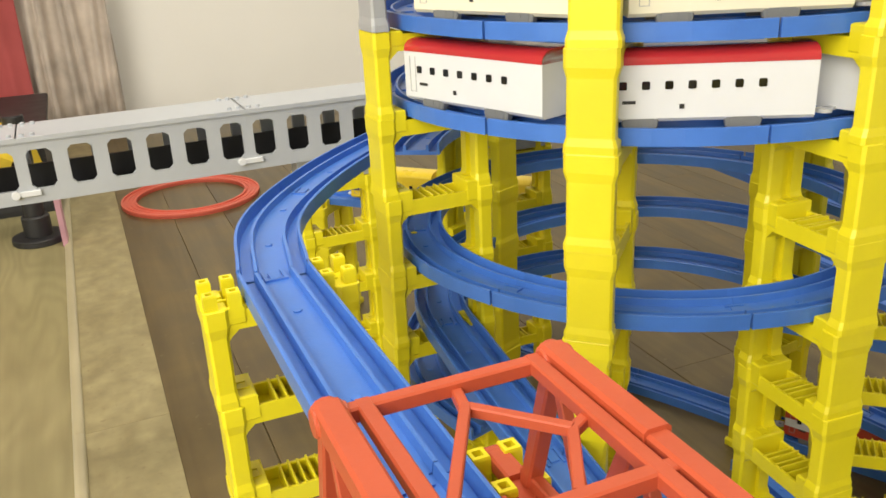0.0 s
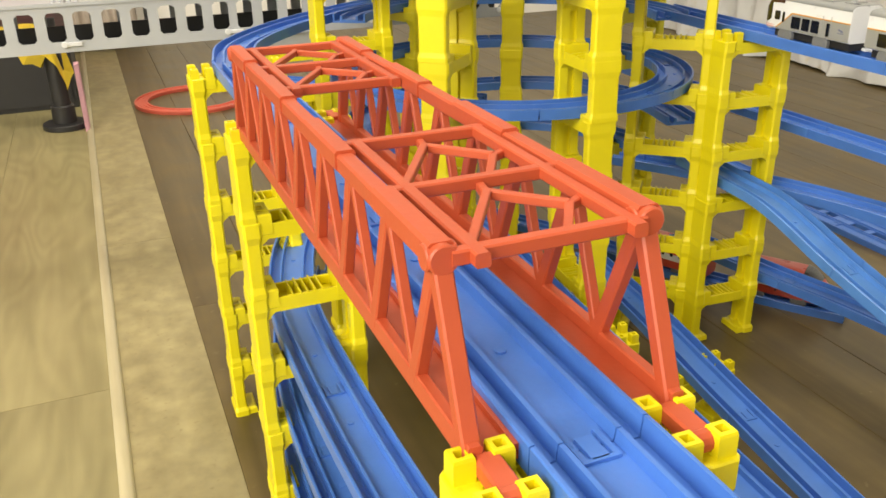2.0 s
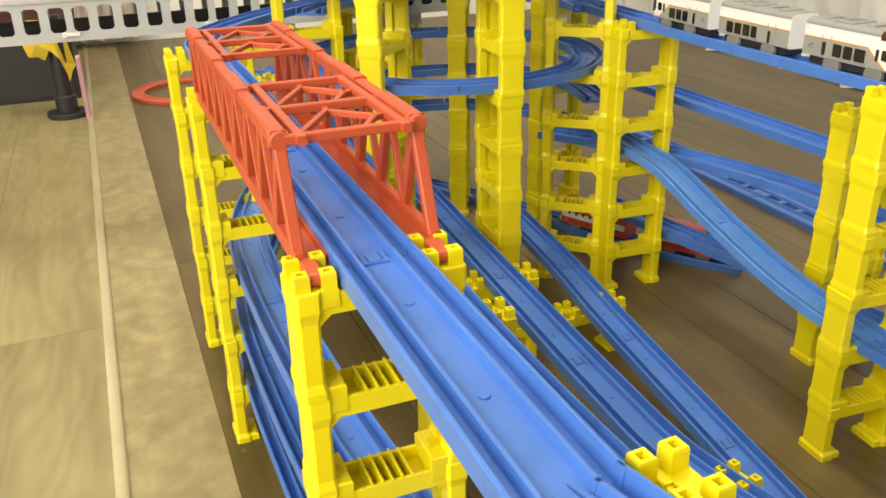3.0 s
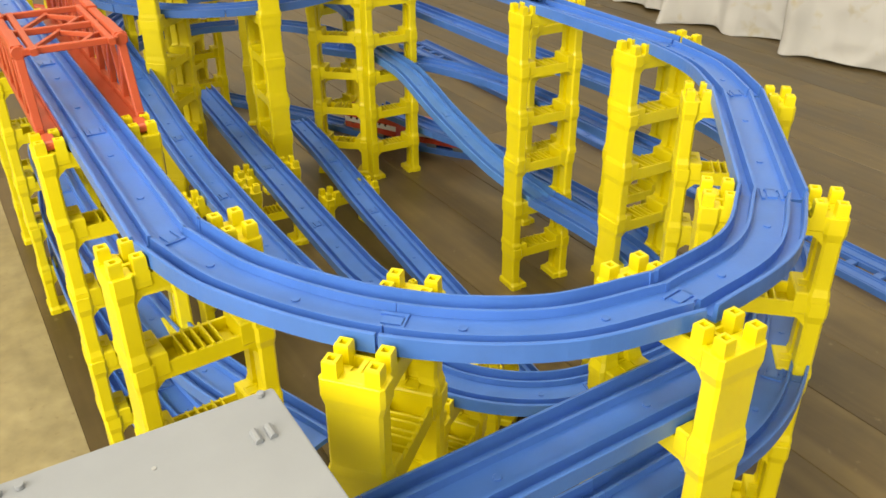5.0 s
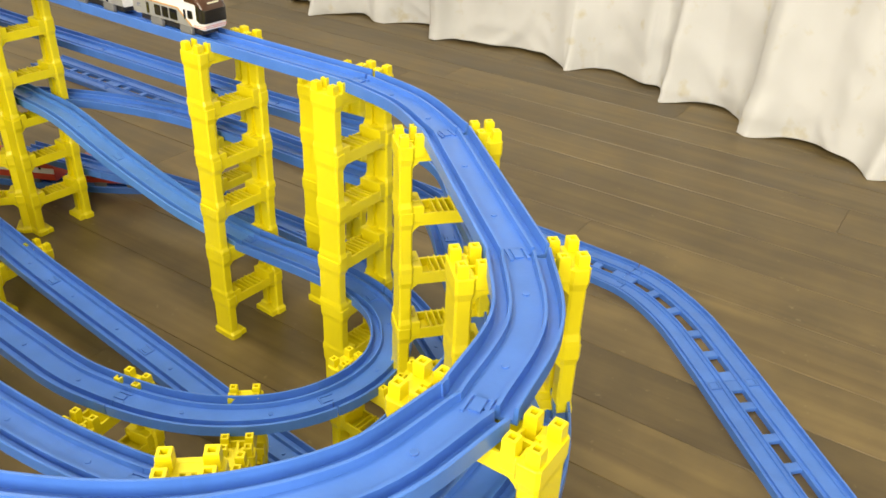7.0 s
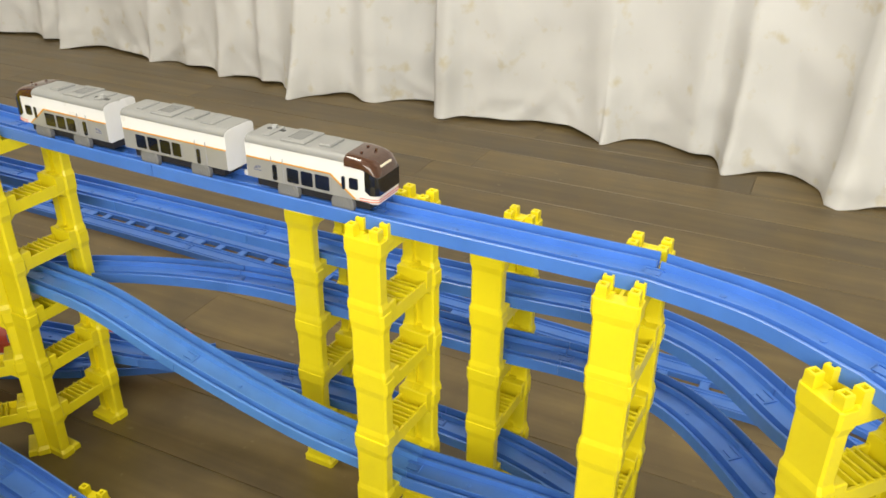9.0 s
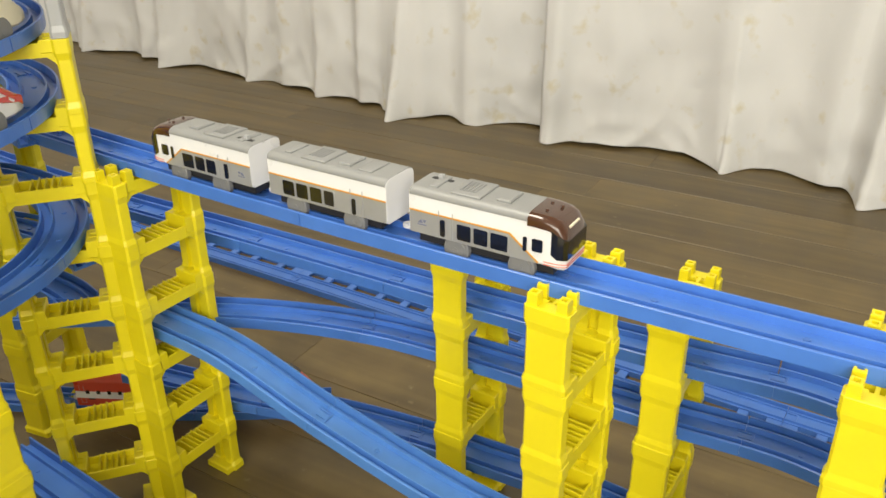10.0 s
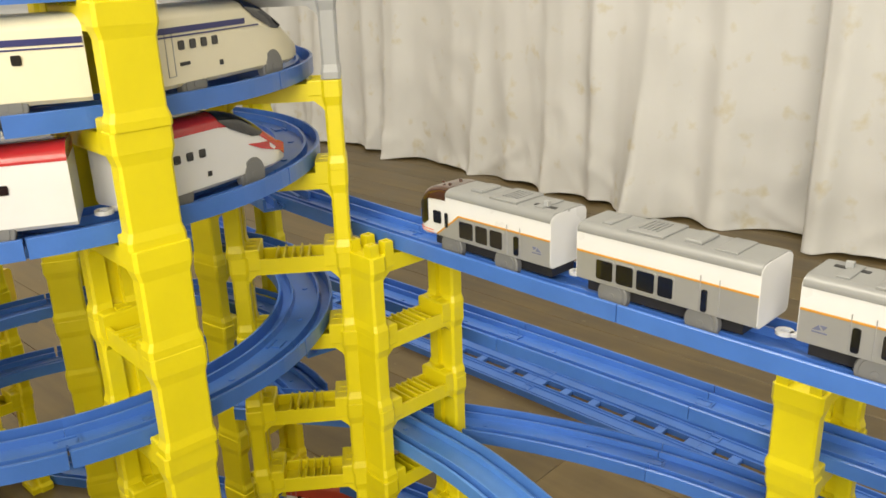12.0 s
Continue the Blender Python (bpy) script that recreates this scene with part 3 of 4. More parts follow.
LOW = "low yellow pier of %d portal blocks on the floor"
pier(0.346, 0.356, 3, 1, "low yellow pier of one portal block on the floor")
pier(0.219, 0.002, 8, 2, LOW % 2)
pier(0.268, -0.102, 40, 2, LOW % 2)
pier(0.375, -0.150, 85, 2, LOW % 2)
pier(0.165, -0.19, 33, 3, LOW % 3)
pier(0.345, -0.250, 98, 3, LOW % 3)
pier(0.130, 0.2, 0, 3, LOW % 3)
pier(0.237, 0.36, -4, 2, LOW % 2)
# wide double track with open slots, lying on the floor beside the layout
track([(0.872, 1.1, 0), (0.867, 0.75, 0), (0.861, 0.5, 0), (0.850, 0.2, 0), (0.838, -0.05, 0), (0.834, -0.145, 0), (0.824, -0.226, 0), (0.787, -0.294, 0), (0.727, -0.36, 0), (0.665, -0.421, 0), (0.54, -0.545, 0), (0.40, -0.685, 0)], 0.215, ladder=True, label="wide blue plastic double track with open slots on the floor")

# ---- spiral tower ----
CX, CY, RC = 0.311, 0.672, 0.181
for z in (Z(9), Z(8), Z(7), Z(5)):
    track(ring(CX, CY, RC, z, z, -200, 160, 64), 0.137, curve=False)
track(ring(CX, CY, RC, Z(6), Z(6), -20, 150, 32), 0.137, curve=False)
track(ring(CX, CY, RC, Z(3), Z(3), -20, 200, 32), 0.137, curve=False)
for a in (258, 163):
    st = bmesh.new()
    cyl(st, (0, 0, 0), (0, 0, 1), 0.0024, 0.0003, 16)
    cyl(st, (0, 0, 0.0002), (0, 0, 1), 0.0011, 0.0003, 12)
    ob = tagged(part("round_sticker", st, YELLOW), "tiny round yellow mark on the blue spiral track", "sticker", "yellow track marks")
    ob.location = (CX + (RC + 0.0035) * math.cos(radians(a)), CY + (RC + 0.0035) * math.sin(radians(a)), Z(5) + 0.0041)
GREY_BLOCK = [("beam", BEAM.copy())] + [("end_cap", CAPS[(d, True)].copy()) for d in (-1, 1)] + [("post", POSTS[(d, False)].copy()) for d in (-1, 1)]
for kind, me in GREY_BLOCK:
    me.materials[0] = GREY
for a, n, grey, turn in ((-94, 9, 0, 0), (-134.5, 9, 0, 0), (-51, 8, 1, 10), (180, 8, 1, 0), (62, 8, 1, 0), (112, 8, 1, 0), (8, 8, 1, 0)):
    m = (CX + RC * math.cos(radians(a)), CY + RC * math.sin(radians(a)))
    pier(*m, a + turn, n, group="spiral tower piers", studs=not grey, label="tall yellow tower pier of %d stacked blocks beside the spiral" % n)
    if grey:
        e = new("riser_block")
        for kind, me in GREY_BLOCK:
            part(kind, me, None, e)
        e.matrix_world = pose(*m, n * P + 0.0005, 0, 0, a + turn)
        tagged(e, "light grey plastic portal block on top of a yellow pier", "toy pier", "grey riser blocks")


# ---- red bridge ----
def truss_bridge(y0, y1, ya, yb, x0, x1, z0, z1):
    """y0..y1: the lower chords; ya..yb: the upper ones, shorter, so that the end posts lean."""
    e = new("truss_bridge")
    n = 16
    for x, s in ((x0, -1), (x1, 1)):
        t = bmesh.new()
        beam(t, (x, ya, z1), (x, yb, z1), 0.0066, 0.0070)
        truss = part("side_truss", t, RED, e)
        for k in range(4):
            t = bmesh.new()
            yk = ya + 0.022 + k * (yb - ya - 0.044) / 3
            beam(t, (x, yk - 0.024, z1 + 0.0008), (x, yk + 0.024, z1 + 0.0008), 0.0078, 0.0078)
            part("sleeve", t, RED, truss)
        for ye in (ya, yb):
            t = bmesh.new()
            cyl(t, (x, ye, z1), (0, 1, 0), 0.0046, 0.009, 14)
            cyl(t, (x, ye, z1), (1, 0, 0), 0.0040, 0.0095, 14)
            part("corner_knuckle", t, RED, truss, smooth=40)
        t = bmesh.new()
        xa, xb = sorted((x + s * 0.001, x - s * 0.013))
        box(t, xa, xb, y0, y1, z0 - 0.0022, z0 + 0.0008)
        beam(t, (x, y0, z0 + 0.0015), (x, y1, z0 + 0.0015), 0.0042, 0.008)
        box(t, min(x - s * 0.013, x - s * 0.0115), max(x - s * 0.013, x - s * 0.0115), y0, y1, z0, z0 + 0.003)
        for ye, d in ((y0, -1), (y1, 1)):
            beam(t, (x - s * 0.003, ye, z0), (x - s * 0.003, ye + d * 0.016, z0), 0.0075, 0.006)
            cyl(t, (x - s * 0.003, ye + d * 0.016, z0), (1, 0, 0), 0.0034, 0.0078, 12)
        part("lower_chord", t, RED, truss)
        ys = [ya + (yb - ya) * i / n for i in range(n + 1)]
        for i in range(n):
            lo, hi = (ys[i], ys[i + 1]) if i % 2 else (ys[i + 1], ys[i])
            w = 0.0034 if i % 2 else 0.0056
            t = bmesh.new()
            beam(t, (x, lo, z0 + 0.002 + 0.0007 * (i % 2)), (x, hi, z1), w, 0.0036 if i % 2 else 0.0044, (1, 0, 0))
            part("web_strut", t, RED, truss)
        for yt, yl in ((ya, y0 + 0.003), (yb, y1 - 0.003)):
            t = bmesh.new()
            beam(t, (x, yt, z1), (x, yl, z0), 0.0052, 0.0058, (1, 0, 0))
            part("end_post", t, RED, truss)
    # two lift-on bracing frames on top, with an open stretch between them
    for fa, fb in ((ya - 0.006, ya + 0.105), (yb - 0.112, yb)):
        fr = new("bracing_frame")
        fr.parent = e
        fm = (fa + fb) / 2
        xl, xr, zf = x0 + 0.0092, x1 - 0.0068, z1 + 0.0004
        for xx in (xl, xr):
            t = bmesh.new()
            beam(t, (xx, fa - 0.003, zf), (xx, fb + 0.002, zf), 0.0046, 0.0044)
            part("rail", t, RED, fr)
        for y in (fa + 0.003, fm, fb):
            t = bmesh.new()
            beam(t, (x0 + 0.002, y, zf - 0.0002), (x1 - 0.002, y, zf - 0.0002), 0.0044, 0.0046)
            part("cross_beam", t, RED, fr)
        for far, near in ((fb, fm), (fm, fa + 0.003)):
            d = far - near
            apex = (-0.0065, far - 0.011, zf - 0.0004)
            knee = (0.0125, far - 0.0115 - d * 0.36, zf - 0.0004)
            for k, (p, q) in enumerate(((apex, (xl, near + 0.003, zf - 0.0004)), (apex, knee), (knee, (0.001, near + 0.003, zf - 0.0004)), (knee, (xr, far - 0.004 - d * 0.42, zf - 0.0004)), (apex, (-0.0045, far, zf - 0.0004)))):
                t = bmesh.new()
                low = Vector((0, 0, 0.00025 * k))
                beam(t, Vector(p) - low, Vector(q) - low, 0.0030, 0.0032)
                part("brace", t, RED, fr)
    return tagged(e, "orange-red plastic truss bridge carrying the upper track", "toy bridge")


truss_bridge(-0.006, 0.350, 0.018, 0.332, -0.0390, 0.0265, T6 + 0.004, 0.386)


# ---- toy trains ----
def section(w, z0, zt, crown, n=6):
    """Half-rounded cross-section of a car body: flat bottom, upright sides, arched roof."""
    pts = [(-w / 2 + 0.002, z0), (w / 2 - 0.002, z0), (w / 2, z0 + 0.002)]
    r = crown
    for i in range(n + 1):
        a = math.pi / 2 * i / n
        pts.append((w / 2 - r + r * math.cos(a), zt - 0.6 * r + 0.6 * r * math.sin(a)))
    pts += [(-x, z) for x, z in pts[::-1] if x > 0][:-2]
    pts.append((-w / 2, z0 + 0.002))
    return pts


def car_loft(b, stations, z0):
    loft(b, [[(x, y, z) for y, z in section(w, z0 + dz, zt, cr)] for x, w, zt, cr, dz in stations])


def panel(b, pts, y, side, t=0.0005):
    """A thin flat plate with outline pts (x, z) on the side wall at y."""
    a = [b.verts.new((x, side * y, z)) for x, z in pts]
    c = [b.verts.new((x, side * (y + t), z)) for x, z in pts]
    b.faces.new(c)
    b.faces.new(a[::-1])
    for i in range(len(pts)):
        j = (i + 1) % len(pts)
        b.faces.new((a[i], a[j], c[j], c[i]))


def rrect(x0, x1, z0, z1, r=0.0012):
    out = []
    for cx, cz, a0 in ((x1 - r, z1 - r, 0), (x0 + r, z1 - r, 90), (x0 + r, z0 + r, 180), (x1 - r, z0 + r, 270)):
        for k in range(4):
            a = radians(a0 + 30 * k)
            out.append((cx + r * math.cos(a), cz + r * math.sin(a)))
    return out


CW = 0.0335     # car width


def wheels(e, xs, m=None):
    for x in xs:
        for s in (-1, 1):
            b = bmesh.new()
            cyl(b, (x, s * 0.0139, 0.0096), (0, 1, 0), 0.0096, 0.0046, 28)
            cyl(b, (x, s * 0.0162, 0.0096), (0, 1, 0), 0.0072, 0.0008, 24)
            cyl(b, (x, s * 0.0166, 0.0096), (0, 1, 0), 0.0018, 0.0006, 10)
            part("wheel", b, m or WHEEL, e, smooth=40)


def coupler(e, x0, x1):
    b = bmesh.new()
    d = 1 if x1 > x0 else -1
    beam(b, (x0, 0, 0.010), (x1 - d * 0.003, 0, 0.010), 0.004, 0.002)
    c = Vector((x1, 0, 0.010))
    loops = []
    for i in range(14):
        a = 2 * math.pi * i / 14
        u = Vector((math.cos(a), math.sin(a), 0))
        loops.append([c + u * r + Vector((0, 0, z)) for r, z in ((0.0022, -0.001), (0.0045, -0.001), (0.0045, 0.001), (0.0022, 0.001))])
    loft(b, loops + loops[:1], caps=False)
    part("coupler", b, WHITE, e)


def express_car(front, L, lead):
    """One car of the silver express; nose towards +x when front. lead: has the battery switch."""
    e = new("train_car")
    zb, zt = 0.0146, 0.0475
    b = bmesh.new()
    if front:
        st = [(0, CW, zt, 0.007, 0), (L - 0.022, CW, zt, 0.007, 0), (L - 0.011, CW, zt - 0.0009, 0.0076, 0), (L - 0.0055, CW * 0.975, zt - 0.0030, 0.0086, -0.001), (L - 0.0018, CW * 0.91, zt - 0.0078, 0.0095, -0.001), (L, CW * 0.82, zt - 0.0165, 0.0095, 0)]
    else:
        st = [(0, CW, zt, 0.007, 0), (L, CW, zt, 0.007, 0)]
    car_loft(b, st, zb)
    part("body", b, WHITE, e, smooth=35)
    # roof skin with its raised units
    xe = L - 0.026 if front else L - 0.0005
    b = bmesh.new()
    sec = section(CW + 0.0004, zt - 0.014, zt + 0.0006, 0.0068)
    arch = [(y, z) for y, z in sec if z > zt - 0.0044]
    low = [(y, z - 0.0012) for y, z in arch[::-1]]
    loft(b, [[(x, y, z) for y, z in arch + low] for x in (0.0004, xe)])
    for x0, x1, w, h in ((0.012, 0.018, 0.020, 0.0012), (0.030, 0.052, 0.026, 0.0014), (0.062, 0.072, 0.018, 0.0020), (0.080, 0.092, 0.022, 0.0012)):
        if x1 < xe - 0.004:
            loft(b, [[(x, y, z) for x, y in ((x0 + q, -w / 2 + q), (x1 - q, -w / 2 + q), (x1 - q, w / 2 - q), (x0 + q, w / 2 - q))] for z, q in ((zt - 0.002, 0), (zt + 0.0006 + h * 0.6, 0), (zt + 0.0006 + h, 0.0008))])
    for i in range(5):
        box(b, 0.034 + i * 0.0026, 0.0352 + i * 0.0026, -0.008, 0.008, zt + 0.0018, zt + 0.0026)
    box(b, 0.0, 0.0002, -0.001, 0.001, zt - 0.001, zt)
    part("roof", b, ROOF, e, "light grey roof with raised vents", smooth=35)
    if lead:
        b = bmesh.new()
        box(b, 0.006, 0.022, 0.003, 0.0062, zt + 0.0002, zt + 0.0009)
        part("switch_slot", b, DARK, e)
        b = bmesh.new()
        box(b, 0.011, 0.0145, 0.0033, 0.0059, zt, zt + 0.0042)
        part("switch_knob", b, GREY, e)
    y = CW / 2
    xn = L - 0.034 if front else L
    zs = 0.0315
    for s in (-1, 1):
        b = bmesh.new()
        pts = [(0.0005, zb + 0.0012), (xn + 0.016, zb + 0.0012), (xn + 0.001, zs - 0.004), (xn - 0.004, zs), (0.0005, zs)] if front else [(0.0005, zb + 0.0012), (L - 0.0005, zb + 0.0012), (L - 0.0005, zs), (0.0005, zs)]
        panel(b, pts, y - 0.0001, s, 0.0004)
        part("side_panel", b, SILVER, e, "silver painted side panel")
        b = bmesh.new()
        if front:
            top = [(0.0005, zs + 0.0011), (xn - 0.004, zs + 0.0011), (xn + 0.0018, zs - 0.0036), (xn + 0.0166, zb + 0.0022)]
            bot = [(xn + 0.0158, zb + 0.0014), (xn + 0.0006, zs - 0.0042), (xn - 0.0048, zs), (0.0005, zs)]
            panel(b, top + bot, y, s, 0.0005)
        else:
            panel(b, [(0.0005, zs), (L - 0.0005, zs), (L - 0.0005, zs + 0.0011), (0.0005, zs + 0.0011)], y, s, 0.0005)
        part("stripe", b, ORANGE, e, "thin orange stripe")
        wins = [(0.0375, 0.0480), (0.0500, 0.0605), (0.0625, 0.0750)] if front else [(0.014, 0.025), (0.027, 0.038), (0.040, 0.051), (0.053, 0.062)]
        for x0, x1 in wins:
            b = bmesh.new()
            panel(b, rrect(x0, x1, 0.0182, 0.0296), y + 0.0002, s, 0.0006)
            w = part("window", b, BLACK, e)
            b = bmesh.new()
            o, q = rrect(x0 - 0.0007, x1 + 0.0007, 0.0175, 0.0303, 0.0016), rrect(x0, x1, 0.0182, 0.0296)
            loft(b, [[(x, s * (y + t), z) for x, z in lp] for lp, t in ((o, 0.0002), (o, 0.0010), (q, 0.0010), (q, 0.0002))], caps=False)
            part("window_frame", b, SILVER, w)
        doors = [(0.0245, 0.0282, 0.0175, 0.0295)] if front else [(0.078, 0.0812, 0.0165, 0.0285)]
        if front:
            doors += [(L - 0.0285, L - 0.0258, 0.0225, 0.0325), (L - 0.0222, L - 0.0150, 0.0240, 0.0325)]
        for x0, x1, za, zc in doors:
            b = bmesh.new()
            panel(b, rrect(x0, x1, za, zc, 0.0011), y + 0.0003, s, 0.0007)
            part("window", b, BLACK, e)
        b = bmesh.new()
        x0 = doors[0][0] - 0.0012
        for xa in (x0, x0 + 0.0105):
            panel(b, [(xa, zb + 0.002), (xa + 0.0003, zb + 0.002), (xa + 0.0003, zs + 0.004), (xa, zs + 0.004)], y + 0.0001, s, 0.0007)
        part("door_seam", b, MID_GREY, e)
        if front:
            b = bmesh.new()
            panel(b, [(0.0068, 0.0235), (0.0096, 0.0262), (0.0110, 0.0238)], y + 0.0003, s, 0.0003)
            panel(b, [(0.0104, 0.0262), (0.0138, 0.0262), (0.0122, 0.0240)], y + 0.0003, s, 0.0003)
            panel(b, [(0.0068, 0.0222), (0.0138, 0.0222), (0.0138, 0.0229), (0.0068, 0.0229)], y + 0.0003, s, 0.0003)
            part("badge", b, BADGE, e)
    if front:
        # brown cap over the cab
        b = bmesh.new()
        cap = []
        for x, w, t, cr, dz in ((L - 0.0262, CW + 0.0008, zt + 0.0009, 0.0072, 0), (L - 0.020, CW + 0.0008, zt + 0.0008, 0.0074, 0), (L - 0.011, CW + 0.0008, zt - 0.0003, 0.0078, 0), (L - 0.0055, CW * 0.975 + 0.0008, zt - 0.0024, 0.0088, 0), (L - 0.0016, CW * 0.91 + 0.0008, zt - 0.0072, 0.0097, 0), (L + 0.0005, CW * 0.845, zt - 0.0120, 0.0097, 0)):
            lim = zt - 0.0072 - max(0, (x - (L - 0.012))) * 0.55
            cap.append([(x, yy, max(z, lim)) for yy, z in section(w, zt - 0.03, t, cr)])
        loft(b, cap)
        part("cab_cap", b, BROWN, e, "glossy dark brown cab roof", smooth=35)
        # black windscreen wrapped round the front
        b = bmesh.new()
        ws = []
        for x, w in ((L - 0.0095, CW * 0.992 + 0.0010), (L - 0.0055, CW * 0.975 + 0.001), (L - 0.0018, CW * 0.91 + 0.001), (L + 0.0008, CW * 0.83)):
            zl = 0.0240 if x < L - 0.006 else 0.0212
            zu = zt - 0.0074 - max(0, x - (L - 0.0095)) * 0.55
            ws.append([(x, -w / 2, zl), (x, w / 2, zl), (x, w / 2, zu), (x, -w / 2, zu)])
        loft(b, ws)
        part("windscreen", b, BLACK, e, "black wrap-around windscreen")
        b = bmesh.new()
        box(b, L - 0.0040, L - 0.0014, -0.0072, 0.0072, zt - 0.0072, zt - 0.0060)
        part("light_strip", b, CREAM, e, "pale light strip")
        for s in (-1, 1):
            b = bmesh.new()
            box(b, L - 0.0035, L + 0.0004, min(s * 0.0085, s * 0.0125), max(s * 0.0085, s * 0.0125), 0.0196, 0.0212)
            part("headlight", b, CREAM, e)
        b = bmesh.new()
        edge = [(L - 0.014, CW / 2 + 0.0002), (L - 0.011, CW / 2 + 0.0002), (L - 0.0055, CW * 0.489), (L - 0.0018, CW * 0.457), (L + 0.0003, CW * 0.412)]
        edge += [(xx, -yy) for xx, yy in edge[::-1]]
        for z in (0.0164, 0.0182):
            for (xa, ya), (xb, yb) in zip(edge, edge[1:]):
                beam(b, (xa, ya, z), (xb, yb, z), 0.0005, 0.0004)
        part("nose_stripe", b, STRIPE_RED, e)
        for x, yy in ((L - 0.020, 0.006), (L - 0.018, -0.006), (L - 0.012, 0.004)):
            b = bmesh.new()
            cyl(b, (x, yy, zt + 0.001), (0, 0, 1), 0.0011, 0.0016, 10)
            part("roof_knob", b, BROWN, e)
    b = bmesh.new()
    box(b, 0.004, L - 0.010, -0.0105, 0.0105, 0.0070, 0.0152)
    part("underframe", b, DARK, e)
    wheels(e, (0.036, 0.084) if front else (0.024, L - 0.030))
    return tagged(e, "silver and white toy express car with orange stripe%s" % (" and brown cab" if front else ""), "toy train car", "silver express train")


def put_on(e, x, y, z, heading):
    """Sets a car with its middle on the track; heading: degrees from +x."""
    e.matrix_world = pose(x, y, z, 0, 0, heading)


TZ = T6 + 0.0027
LF, LM = 0.114, 0.108
HEAD = -90.0


def on_straight(yy):
    """The middle of the curtain-side track at yy."""
    return float(np.interp(yy, (-0.065, 0.10, 0.29, 0.48, 0.66), (XR, 0.471, 0.476, 0.486, 0.50)))


def heading(y0, y1):
    """The way of the track from y1 down to y0, in degrees from +x."""
    return math.degrees(math.atan2(y0 - y1, on_straight(y0) - on_straight(y1)))


tail = 0.113
y_nose = tail
c1 = express_car(True, LF, True)
c2 = express_car(False, LM, False)
c3 = express_car(True, LF, True)
SMALL = Matrix.Scale(0.92, 4)
LF, LM = LF * 0.92, LM * 0.92
ya, yb, yc = y_nose + LF, y_nose + LF + 0.017, y_nose + LF + 0.017 + LM
yd, ye = yc + 0.017, yc + 0.017 + LF
c1.matrix_world = pose(on_straight(ya), ya, TZ, 0, 0, heading(y_nose, ya)) @ SMALL
c2.matrix_world = pose(on_straight(yc), yc, TZ, 0, 0, heading(yb, yc)) @ SMALL
c3.matrix_world = pose(on_straight(yd), yd, TZ, 0, 0, heading(yd, ye) + 180) @ SMALL
coupler(c1, 0.0, -0.012)
coupler(c2, 0.0, -0.012)


